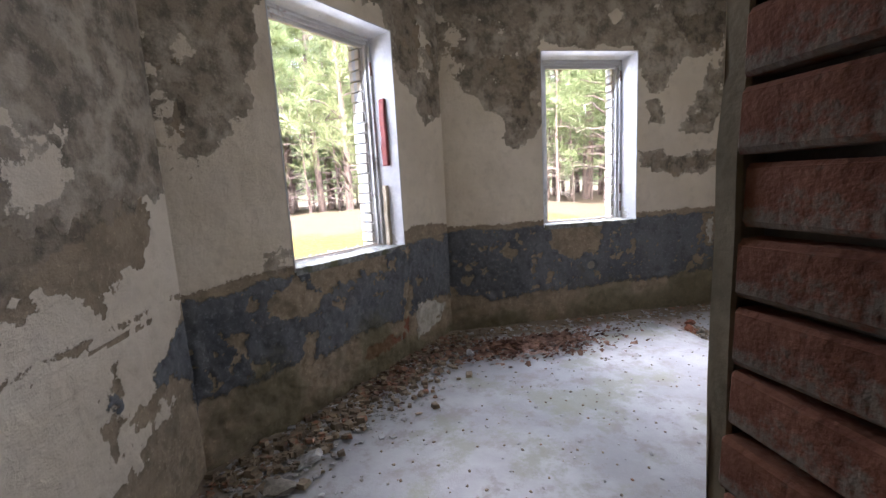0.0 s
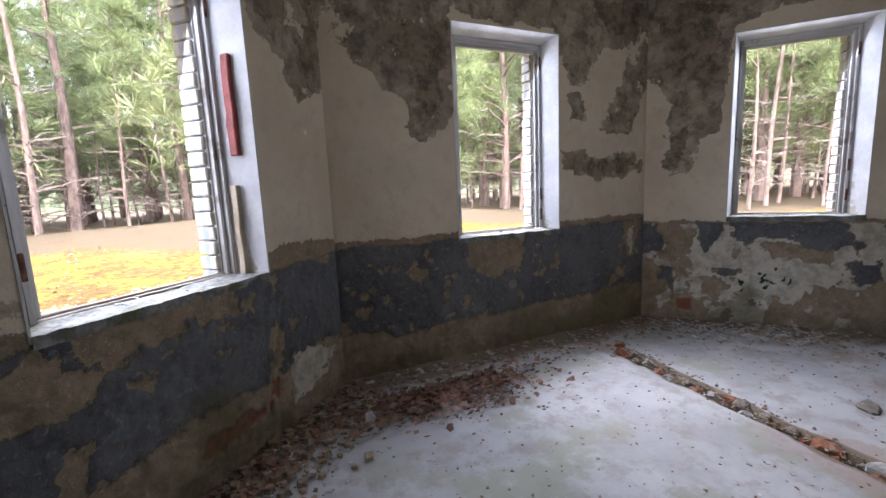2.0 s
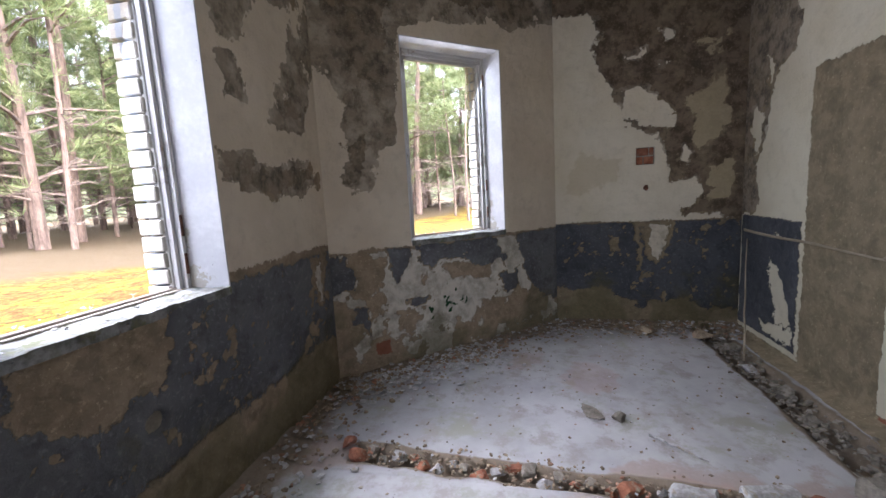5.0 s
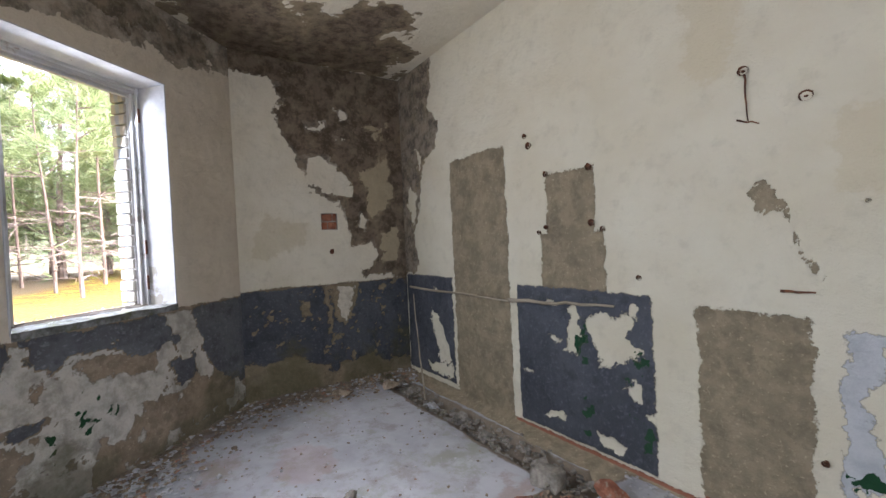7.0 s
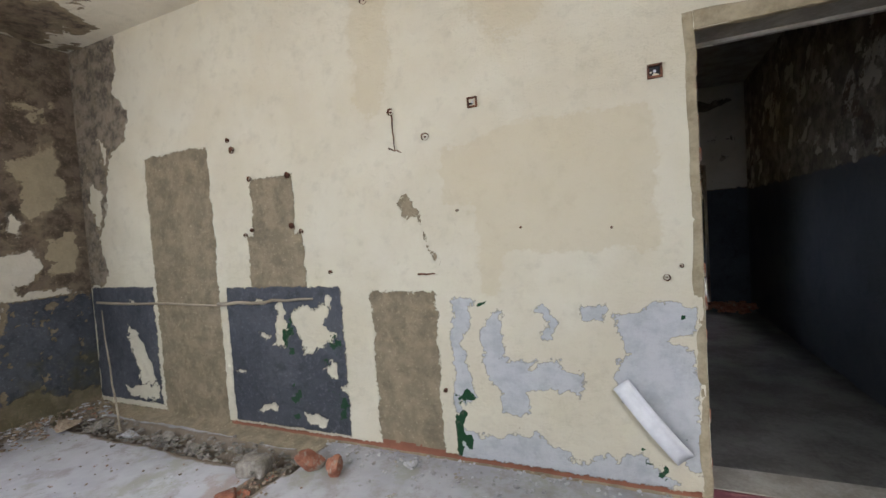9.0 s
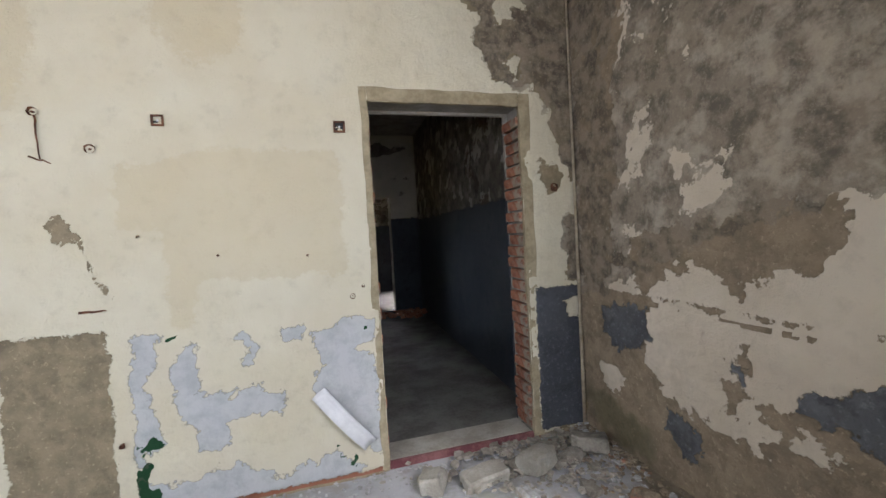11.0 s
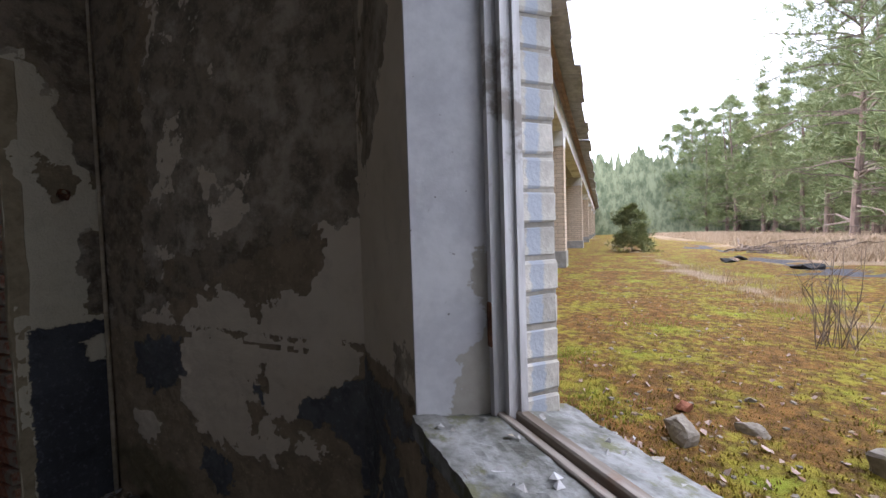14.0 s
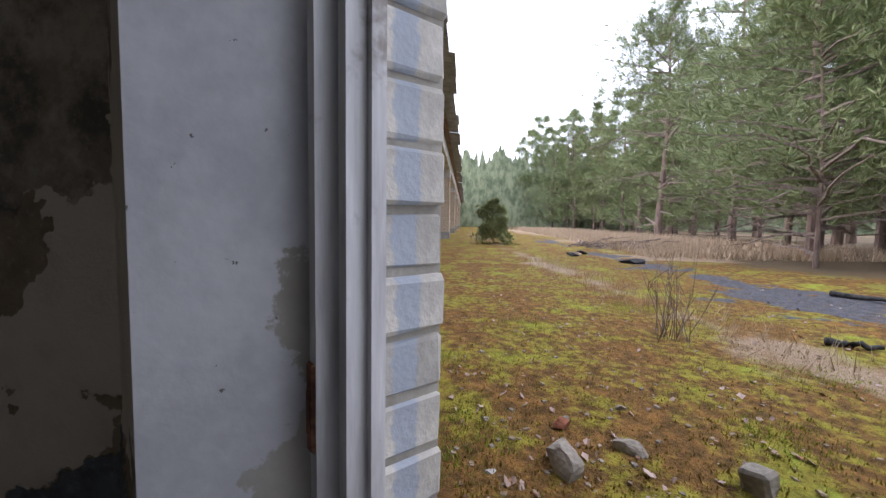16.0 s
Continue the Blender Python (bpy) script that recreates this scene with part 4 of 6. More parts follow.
for key in LAYERS:
    vals = {"upper": -peel * 1.5 + 0.1, "mould": peel - 0.35}.get(key, np.full(X.shape, -1.0))
    me.attributes.new(key, "FLOAT", "POINT").data.foreach_set("value", np.ascontiguousarray(vals, dtype=np.float32).ravel())
me.materials.append(M_CREAM)
ceiling = tagged(new("ceiling", me), "cream ceiling with damp peeling patches", "ceiling", kind="structure")
bm = bmesh.new()
box(bm, -0.85, 6.8, -8.4, 3.95, HEIGHT + 0.02, HEIGHT + 0.3)
roof_slab = tagged(part("roof_slab", bm, M_BODY, None), "concrete roof slab over the room", "roof", kind="structure")

# floor slab with two open trenches
x, y = np.linspace(-0.25, 6.6, 400), np.linspace(-0.02, 3.6, 212)
X, Y = np.meshgrid(x, y)
n_, f_, g_ = fbm(X, Y, 1.6, 111), fbm(X, Y, 6, 112), fbm(X, Y, 16, 113)
T1 = np.abs(X - (3.69 + 0.085 * (Y - 0.6)) - 0.03 * f_) - 0.055
T1 = np.where(Y > 2.9, 1.0, T1)
T2 = np.abs(Y - 0.30 - 0.03 * n_) - 0.10 - 0.025 * f_
T2 = np.where(X < 3.55, 1.0, T2)
trench = np.minimum(T1, T2)
ring = np.full(X.shape, 9.0)
for (ax, ay), (bx, by) in zip(P[:-1], P[1:]):
    l = math.hypot(bx - ax, by - ay)
    ring = np.minimum(ring, ((X - ax) * (by - ay) - (Y - ay) * (bx - ax)) / l)
bank = np.exp(-np.clip(ring, 0, 9) / 0.12)
Zf = 0.004 * n_ + 0.002 * f_ - 0.12 * step(-trench, 0.025) + (0.05 + 0.03 * n_) * bank + 0.005 * g_ * step(0.3 - ring, 0.2)
Zf = Zf + np.where(X > 3.7, -0.012, 0.0)
me = bpy.data.meshes.new("floor")
nx = len(x)
me.from_pydata(np.stack([X, Y, Zf], -1).reshape(-1, 3).tolist(), [], [(j * nx + i, j * nx + i + 1, (j + 1) * nx + i + 1, (j + 1) * nx + i) for j in range(len(y) - 1) for i in range(nx - 1)])
dirt = np.maximum(0.55 - ring / 0.28, 0.9 - trench / 0.05) + 0.5 * n_
for key, vals in (("dirt", dirt), ("worn", 0.35 - np.abs(X - 3.85) * 1.8 + 0.8 * n_ - 0.25), ("redness", blobs(X, Y, [(4.9, 1.5, 0.4, 0.3), (3.7, 1.6, 0.2, 0.9), (5.3, 2.0, 0.3, 0.25)]) - 0.25 + n_)):
    me.attributes.new(key, "FLOAT", "POINT").data.foreach_set("value", np.ascontiguousarray(vals, dtype=np.float32).ravel())
me.polygons.foreach_set("use_smooth", [True] * len(me.polygons))
me.materials.append(M_FLOOR)
floor = tagged(new("floor", me), "dusty grey concrete floor with open trenches", "floor", kind="structure")

# ------------------------------------------------------------------ doorway and dark hall


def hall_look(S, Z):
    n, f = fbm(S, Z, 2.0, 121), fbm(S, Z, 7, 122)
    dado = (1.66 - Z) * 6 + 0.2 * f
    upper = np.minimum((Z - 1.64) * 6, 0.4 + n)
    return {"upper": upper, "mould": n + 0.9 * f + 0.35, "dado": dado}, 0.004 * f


def hall_end_look(S, Z):
    n, f = fbm(S, Z, 2.0, 125), fbm(S, Z, 7, 126)
    dado = (1.69 - Z) * 6 + 0.1 * f
    stain = patch(S, Z, [[(2.3, 2.92), (2.75, 2.98), (3.25, 2.93), (3.1, 2.84), (2.7, 2.76), (2.3, 2.74)]])
    return {"upper": (Z - 1.69) * 6, "mould": np.maximum(stain, n + 0.5 * f - 0.6), "dado": dado}, 0.004 * f


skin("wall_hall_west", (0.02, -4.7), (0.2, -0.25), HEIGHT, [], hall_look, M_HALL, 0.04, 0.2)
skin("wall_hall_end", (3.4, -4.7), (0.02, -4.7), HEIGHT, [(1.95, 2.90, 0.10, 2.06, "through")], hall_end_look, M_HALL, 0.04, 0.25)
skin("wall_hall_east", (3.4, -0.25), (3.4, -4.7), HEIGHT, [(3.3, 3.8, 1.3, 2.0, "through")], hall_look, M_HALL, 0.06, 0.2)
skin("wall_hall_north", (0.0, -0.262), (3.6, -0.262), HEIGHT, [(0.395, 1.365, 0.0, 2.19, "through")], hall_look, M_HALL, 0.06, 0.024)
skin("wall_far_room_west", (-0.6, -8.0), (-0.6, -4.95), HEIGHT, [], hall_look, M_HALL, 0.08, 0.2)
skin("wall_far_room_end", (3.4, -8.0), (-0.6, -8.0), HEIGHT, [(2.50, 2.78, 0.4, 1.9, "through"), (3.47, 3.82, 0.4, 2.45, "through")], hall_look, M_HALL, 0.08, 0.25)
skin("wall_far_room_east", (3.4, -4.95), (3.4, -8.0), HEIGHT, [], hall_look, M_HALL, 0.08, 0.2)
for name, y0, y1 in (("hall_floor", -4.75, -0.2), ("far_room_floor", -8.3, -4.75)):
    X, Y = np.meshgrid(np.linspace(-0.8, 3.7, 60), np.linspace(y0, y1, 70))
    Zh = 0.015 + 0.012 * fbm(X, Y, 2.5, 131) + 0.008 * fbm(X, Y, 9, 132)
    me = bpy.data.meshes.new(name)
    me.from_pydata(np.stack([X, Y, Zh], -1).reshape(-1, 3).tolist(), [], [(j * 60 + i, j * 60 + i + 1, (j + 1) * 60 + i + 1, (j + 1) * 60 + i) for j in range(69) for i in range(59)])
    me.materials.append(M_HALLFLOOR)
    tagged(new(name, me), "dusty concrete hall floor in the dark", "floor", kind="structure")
bm = bmesh.new()
box(bm, -0.8, 3.8, -8.3, -0.03, HEIGHT - 0.02, HEIGHT + 0.015)
tagged(part("hall_ceiling", bm, M_BODY, None), "dark plastered hall ceiling", "ceiling", kind="structure")

door_casing = tagged(new("door_1"), "bare mortar casing round an open doorway", "doorway", kind="structure")
for x0, x1, z0, z1 in ((1.365, 1.41, 0.0, 2.27), (0.322, 0.395, 0.0, 2.27), (0.395, 1.365, 2.19, 2.27)):
    bm = bmesh.new()
    box(bm, x0, x1, -0.03, 0.006, z0, z1, 0.004)
    bmesh.ops.subdivide_edges(bm, edges=[e for e in bm.edges if e.calc_length() > 0.5], cuts=24)
    for v in bm.verts:
        v.co += Vector((noise.noise(v.co * 6), 0.4 * noise.noise(v.co * 7 + Vector((3, 0, 0))), noise.noise(v.co * 6 + Vector((9, 0, 0))))) * 0.01
    part("casing", bm, M_CASING, door_casing)
bm = bmesh.new()
box(bm, 0.395, 1.365, -0.25, -0.03, -0.05, 0.043, 0.008)
part("threshold_slab", bm, M_BODY, door_casing)
bm = bmesh.new()
box(bm, 0.395, 1.365, -0.0295, -0.003, -0.05, 0.045, 0.006)
part("threshold", bm, rough_mat("worn_maroon_threshold", (0.10, 0.03, 0.035), (0.2, 0.09, 0.085), 8, 60), door_casing, "worn maroon painted threshold")

# ------------------------------------------------------------------ ground outside
GZ = 0.56


def ground_height(X, Y):
    h = GZ + 0.05 * fbm(X, Y, 0.12, 141) + 0.03 * fbm(X, Y, 0.7, 142)
    for mx, my, r, a in ((3.2, 9.5, 2.2, 0.45), (0.2, 10.5, 2.5, 0.3), (5.5, 11.5, 2.5, 0.3), (-3.5, 11.0, 3.0, 0.25)):
        h = h + a * np.exp(-(((X - mx) ** 2 + (Y - my) ** 2) / r ** 2))
    far = np.clip((np.hypot(X, Y) - 25) / 60, 0, 1)
    return h * (1 - far) + GZ * far


def around_room(X, Y):
    inside = (Y > -8.3) & (Y < 3.62) & (X > np.where(Y < -4.6, -0.85, -0.3)) & (X < 6.45)
    for (ax, ay), (bx, by) in zip(P[1:-2], P[2:-1]):
        l = math.hypot(bx - ax, by - ay)
        inside &= ((X - ax) * (by - ay) - (Y - ay) * (bx - ax)) / l > -0.3
    return inside


def ramp(lo, hi, fine_lo, fine_hi, cell):
    left, right = [], []
    v, c = fine_lo, cell
    while v > lo:
        c *= 1.16
        v -= c
        left.append(v)
    v, c = fine_hi, cell
    while v < hi:
        c *= 1.16
        v += c
        right.append(v)
    return np.array(left[::-1] + list(np.arange(fine_lo, fine_hi, cell)) + [fine_hi] + right)


gx, gy = ramp(-900, 900, -7, 7.5, 0.075), ramp(-900, 900, 0.6, 9, 0.075)
X, Y = np.meshgrid(gx, gy)
Zg = ground_height(X, Y) + np.where(np.hypot(X, Y - 3) < 11, 0.015 * fbm(X, Y, 4, 143) + 0.010 * fbm(X, Y, 9, 144, 3), 0)
room = around_room(X, Y)
Zg = np.where(room, -0.6, Zg)
me = bpy.data.meshes.new("ground")
nx = len(gx)
me.from_pydata(np.stack([X, Y, Zg], -1).reshape(-1, 3).tolist(), [], [(j * nx + i, j * nx + i + 1, (j + 1) * nx + i + 1, (j + 1) * nx + i) for j in range(len(gy) - 1) for i in range(nx - 1)])
lat = Y - 0.0486 * X - 1.73
straw = np.where(X < -9, np.clip((lat - 5.2) / 2.2, -1, 1), -0.9) * 0.8 + 0.9 * fbm(X, Y, 0.5, 145)
straw = np.maximum(straw, 0.02 - np.abs(lat - 2.6 - 0.08 * (X + 6)) * 1.2 + fbm(X, Y, 0.9, 146))
asphalt = np.maximum(0.5 - np.abs(lat - 4.5) * 0.75, -1) + 1.2 * fbm(X, Y, 0.45, 147) - 0.3 + 0.5 * fbm(X, Y, 2.0, 149)
asphalt = np.where((X < -2.6) & (lat > 1.6), asphalt, -1.0)
needles = np.clip((Y - 7.6 + 0.3 * np.clip(X - 4, 0, 9)) / 1.6, -1, 1) * np.where(X > -16, 1, 0.4) + 0.7 * fbm(X, Y, 0.4, 148) - 0.15
for key, vals in (("straw", straw), ("asphalt", asphalt), ("needles", needles)):
    me.attributes.new(key, "FLOAT", "POINT").data.foreach_set("value", np.ascontiguousarray(vals, dtype=np.float32).ravel())
me.polygons.foreach_set("use_smooth", [True] * len(me.polygons))
me.materials.append(M_GROUND)
ground = tagged(new("ground", me), "mossy ground with dry grass and bare asphalt", "ground", kind="structure")


def ground_at(px, py):
    return float(ground_height(np.array([px]), np.array([py]))[0])

# ------------------------------------------------------------------ garage row behind the room

def brickwork_mat():
    m, t, b = nodes_of("pale_silicate_brickwork", 0.9, 0.0, 0.2)
    tc = t.nodes.new("ShaderNodeTexCoord")
    sep, com = t.nodes.new("ShaderNodeSeparateXYZ"), t.nodes.new("ShaderNodeCombineXYZ")
    t.links.new(tc.outputs["Object"], sep.inputs[0])
    put(t, com.inputs[0], calc(t, "ADD", sep.outputs[0], sep.outputs[1]))
    put(t, com.inputs[1], sep.outputs[2])
    br = t.nodes.new("ShaderNodeTexBrick")
    t.links.new(com.outputs[0], br.inputs["Vector"])
    br.inputs["Scale"].default_value, br.inputs["Mortar Size"].default_value = 1.0, 0.008
    br.inputs["Brick Width"].default_value, br.inputs["Row Height"].default_value = 0.26, 0.088
    br.inputs["Color1"].default_value, br.inputs["Color2"].default_value = (0.62, 0.50, 0.37, 1), (0.52, 0.42, 0.31, 1)
    br.inputs["Mortar"].default_value = (0.36, 0.31, 0.24, 1)
    n = noise_of(t, 3, 5)
    put(t, b.inputs["Base Color"], blend(t, span(t, n, 0.5, 0.75, 0, 0.4), br.outputs["Color"], (0.4, 0.33, 0.26)))
    relief(t, b, calc(t, "MULTIPLY", br.outputs["Fac"], -1.0), 0.6, 0.02)
    return m


M_PIER = brickwork_mat()
M_BEAM = rough_mat("white_painted_concrete_beam", (0.55, 0.55, 0.55), (0.74, 0.74, 0.73), 3, 30, 0.85, 0.3, third=(0.4, 0.38, 0.35))
M_SOFFIT = rough_mat("brown_eaves_boards", (0.16, 0.10, 0.065), (0.28, 0.19, 0.12), 4, 40, 0.85, 0.4)
M_SHEET = rough_mat("grey_corrugated_sheet", (0.22, 0.22, 0.215), (0.36, 0.355, 0.345), 4, 40, 0.9, 0.4)
M_PLINTH = rough_mat("grey_concrete_plinth", (0.25, 0.24, 0.22), (0.38, 0.37, 0.34), 5, 50, 0.9, 0.5)
garage = tagged(new("garage_row"), "long pale brick garage row under a corrugated roof", "garage")
garage.matrix_world = Matrix(((-0.99882, -0.0486, 0, 0), (-0.0486, 0.99882, 0, 1.73), (0, 0, 1, 0), (0, 0, 0, 1)))
# local: x along the row away from the room, y out of the facade, z up
G_LEN, G_LINTEL, G_EAVE = 95.0, 3.72, 4.30
for k in range(10):
    gx0 = 8.75 + 9.4 * k
    bm = bmesh.new()
    box(bm, gx0, gx0 + 0.52, -1.5, 0.0, GZ + 0.35, G_LINTEL - 0.35)
    part("brick_pier", bm, M_PIER, garage)
    bm = bmesh.new()
    box(bm, gx0 - 0.02, gx0 + 0.54, -1.52, 0.02, GZ - 0.4, GZ + 0.35, 0.01)
    part("pier_plinth", bm, M_PLINTH, garage)
    bm = bmesh.new()
    box(bm, gx0 - 0.01, gx0 + 0.53, -1.51, 0.008, G_LINTEL - 0.35, G_LINTEL, 0.008)
    part("pier_cap", bm, M_BEAM, garage)
bm = bmesh.new()
box(bm, 0.5, G_LEN, -0.35, 0.01, G_LINTEL, G_LINTEL + 0.42, 0.01)
part("beam", bm, M_BEAM, garage, "flaking white concrete beam")
bm = bmesh.new()
box(bm, 0.3, 4.6, -0.3, 0.0, -0.4, G_LINTEL)
part("end_wall", bm, M_PIER, garage)
bm = bmesh.new()
box(bm, 4.6, G_LEN, -6.3, -6.0, -0.4, G_LINTEL + 0.3)
part("back_wall", bm, M_PIER, garage)
bm = bmesh.new()
box(bm, 0.3, G_LEN, -6.2, -0.35, G_LINTEL, G_LINTEL + 0.2)
part("bay_ceiling", bm, M_BODY, garage)
for k, (a, c) in enumerate(((0.02, 0.09), (0.105, 0.175))):
    bm = bmesh.new()
    zz = G_LINTEL + 0.43 + 0.03 * (2 - k)
    box(bm, 0.0, G_LEN, a, c, zz, zz + 0.03, 0.004)
    part("eaves_board", bm, M_SOFFIT, garage)
rng = random.Random(5)
gx0 = -0.3
while gx0 < 90:
    ln = 1.1
    drop, out = rng.uniform(-0.04, 0.03), rng.uniform(-0.05, 0.06)
    xs = np.linspace(0, ln + 0.04, 26)
    verts, faces = [], []
    for j, d in enumerate((0.46 + out, -2.4)):
        for i in range(26):
            zz = G_EAVE + drop + 0.025 * math.sin(i * math.pi / 2.1) + (0.44 - d) * 0.16
            verts += [(gx0 + xs[i], d, zz), (gx0 + xs[i], d, zz + 0.012)]
    for i in range(25):
        a, c = 2 * i, 52 + 2 * i
        faces += [(a, a + 2, c + 2, c), (a + 1, c + 1, c + 3, a + 3), (a, a + 1, a + 3, a + 2)]
    mesh_object("roof_sheet", verts, faces, M_SHEET, garage, smooth=False)
    gx0 += ln + (0.0 if rng.random() < 0.8 else 0.05)

# ------------------------------------------------------------------ trees


def tube(verts, faces, pts, radii, sides=6):
    """A tapered tube along a line of points."""
    start = len(verts)
    for k, (p, r) in enumerate(zip(pts, radii)):
        d = (pts[min(k + 1, len(pts) - 1)] - pts[max(k - 1, 0)]).normalized()
        u = d.orthogonal().normalized()
        w = d.cross(u)
        for i in range(sides):
            a = 2 * math.pi * i / sides
            verts.append(p + (u * math.cos(a) + w * math.sin(a)) * r)
    for k in range(len(pts) - 1):
        for i in range(sides):
            a, c = start + k * sides + i, start + k * sides + (i + 1) % sides
            faces.append((a, c, c + sides, a + sides))


def tuft(verts, faces, at, way, size, rng, blades, fat):
    """A spray of needles round a twig's end."""
    for _ in range(blades):
        d = (way + Vector((rng.gauss(0, 0.75), rng.gauss(0, 0.75), rng.gauss(0.1, 0.65)))).normalized()
        side = d.cross(Vector((rng.gauss(0, 1), rng.gauss(0, 1), rng.gauss(0, 1)))).normalized() * size * rng.uniform(0.036, 0.07) * fat
        tip = at + d * size * rng.uniform(0.6, 1.2)
        n = len(verts)
        mid = at.lerp(tip, 0.55)
        verts += [at, mid + side, tip, mid - side]
        faces.append((n, n + 1, n + 2, n + 3))


def pine_meshes(seed, height, bare, spread, tufts, size, blades=7, dead=10, fat=1.0):
    rng = random.Random(seed)
    tv, tf, lv, lf, cv, cf = [], [], [], [], [], []
    lean = Vector((rng.uniform(-0.04, 0.04), rng.uniform(-0.04, 0.04), 1))
    pts = [Vector((lean.x * z + 0.06 * math.sin(z * 0.7 + seed), lean.y * z + 0.06 * math.cos(z * 0.6 + seed), z)) for z in np.linspace(-0.3, height, 13)]
    r0 = 0.0145 * height + 0.03 if height > 9.5 else 0.008 * height + 0.01
    tube(tv, tf, pts, [r0 * 0.72 * (1.15 - 1.1 * k / 12) for k in range(13)], 8)

    def limb(z, length, rise, living):
        k = (z + 0.3) / (height + 0.3) * 12
        i = min(11, int(k))
        base = pts[i].lerp(pts[i + 1], k - i)
        a = rng.uniform(0, 2 * math.pi)
        d = Vector((math.cos(a), math.sin(a), rise))
        q = [base + d * length * t + Vector((0, 0, (-0.22 if living else -0.1) * length * t * t)) + Vector((rng.gauss(0, 1), rng.gauss(0, 1), rng.gauss(0, 1))) * 0.04 * length * t for t in np.linspace(0, 1, 6)]
        tube(lv, lf, q, [(0.012 + 0.012 * length) * (1 - 0.16 * j) for j in range(6)], 4)
        return q, d

    for _ in range(dead):
        z = rng.uniform(0.12, 0.75) * height * max(bare, 0.35)
        q, d = limb(z, spread * rng.uniform(0.4, 0.95), rng.uniform(-0.1, 0.35), False)
        for _ in range(4):
            j = rng.randint(2, 5)
            e = q[j] + Vector((rng.gauss(0, 0.3), rng.gauss(0, 0.3), rng.gauss(0, 0.2)))
            tube(lv, lf, [q[j], (q[j] + e) / 2 + Vector((0, 0, 0.04)), e], [0.01, 0.007, 0.003], 3)
    limbs = max(14, tufts // 26)
    for i in range(limbs):
        f = (i + rng.random()) / limbs
        z = height * (bare + (0.98 - bare) * f)
        length = spread * (1.05 - 0.85 * f ** 1.4) * rng.uniform(0.6, 1.15)
        q, d = limb(z, length, rng.uniform(0.05, 0.5), True)
        for _ in range(26):
            t = rng.uniform(0.3, 1.0) * 5
            j = min(4, int(t))
            at = q[j].lerp(q[j + 1], t - j) + Vector((rng.gauss(0, 1), rng.gauss(0, 1), rng.gauss(0.25, 0.8))) * 0.17 * length
            tuft(cv, cf, at, (d + Vector((0, 0, 0.4))).normalized(), size * rng.uniform(0.7, 1.3), rng, blades, fat)
    out = []
    for tag, v, f, mat in (("trunk", tv, tf, M_BARK), ("branchwork", lv, lf, M_TWIG), ("crown", cv, cf, M_NEEDLE if seed % 2 else M_NEEDLE2)):
        me = bpy.data.meshes.new(tag)
        me.from_pydata([tuple(p) for p in v], [], f)
        me.materials.append(mat)
        out.append((tag, me))
    return out


def plant(kind, label, px, py, scale, turn, group):
    t = tagged(new("pine_tree"), label, "pine tree", group)
    t.matrix_world = Matrix.Translation((px, py, ground_at(px, py) - 0.03)) @ Matrix.Rotation(turn, 4, "Z") @ Matrix.Scale(scale, 4)
    for tag, me in kind:
        o = new(tag, me)
        o.parent = t
        if tag != "trunk":
            tagged(o, kind="stuff")
    return t


TALL = [pine_meshes(s, 13 + s % 3, 0.34, 2.6, 620, 0.36, 24, 16, 0.36) for s in (1, 2, 3)]
FULL = [pine_meshes(s, 10 + s % 3, 0.10, 3.2, 900, 0.36, 24, 8, 0.36) for s in (11, 12, 13)]
FAR = [pine_meshes(s, 11 + s % 3, 0.06, 3.3, 760, 0.5, 13, 4, 0.6) for s in (41, 42, 43)]
BUSHY = pine_meshes(22, 2.2, 0.02, 1.3, 680, 0.28, 22, 0, 0.6)
HERO = pine_meshes(35, 12.5, 0.36, 4.2, 1500, 0.36, 22, 20, 0.5)
NEAR = pine_meshes(31, 8.5, 0.16, 3.4, 1900, 0.30, 24, 14, 0.55)
SLIM = [pine_meshes(s, 7 + s % 3, 0.5, 1.3, 360, 0.3, 20, 12, 0.4) for s in (51, 52, 53)]
rng = random.Random(9)
spots = []


def free(px, py, gap):
    if all((px - a) ** 2 + (py - c) ** 2 > gap * gap for a, c in spots):
        spots.append((px, py))
        return True
    return False


# edge trees that stand by themselves
for px, py, sc, k, turn in ((-26.5, 13.4, 1.25, HERO, 0.3), (-8.2, 9.2, 0.8, NEAR, 1.0), (-12.5, 12.5, 1.3, NEAR, 2.6), (-17, 14.5, 1.05, FULL[1], 0.4), (-21.5, 15, 1.25, FULL[0], 1.7)):
    spots.append((px, py))
    plant(k, "tall pine with reddish bark and green needles at the wood's edge", px, py, sc, turn, "pines at the edge")
for _ in range(4000):
    px, py = rng.uniform(-75, -14), rng.uniform(9, 40)
    edge = 12.5 - 0.075 * (px + 26) if px > -45 else 13.9 + (px + 45) * 0.25
    if py > edge + 2.0 and py < edge + 9 and math.hypot(px + 26.5, py - 13.4) > 5.5 and free(px, py, 2.9):
        plant(rng.choice(FAR), "dense green pine in the wood", px, py, rng.uniform(1.0, 1.4), rng.uniform(0, 6.28), "pines of the wood")
    if len(spots) > 72:
        break
for _ in range(4000):
    px, py = rng.uniform(-14, 30), rng.uniform(4, 32)
    if math.hypot(px - 2, py) > 13.5 and py > 10.5 - 0.35 * max(0, px - 4) and free(px, py, 2.0):
        plant(rng.choice(TALL + FULL + FULL), "slender pine with dead lower branches", px, py, rng.uniform(0.75, 1.1), rng.uniform(0, 6.28), "pines before the windows")
    if len(spots) > 156:
        break
under = 0
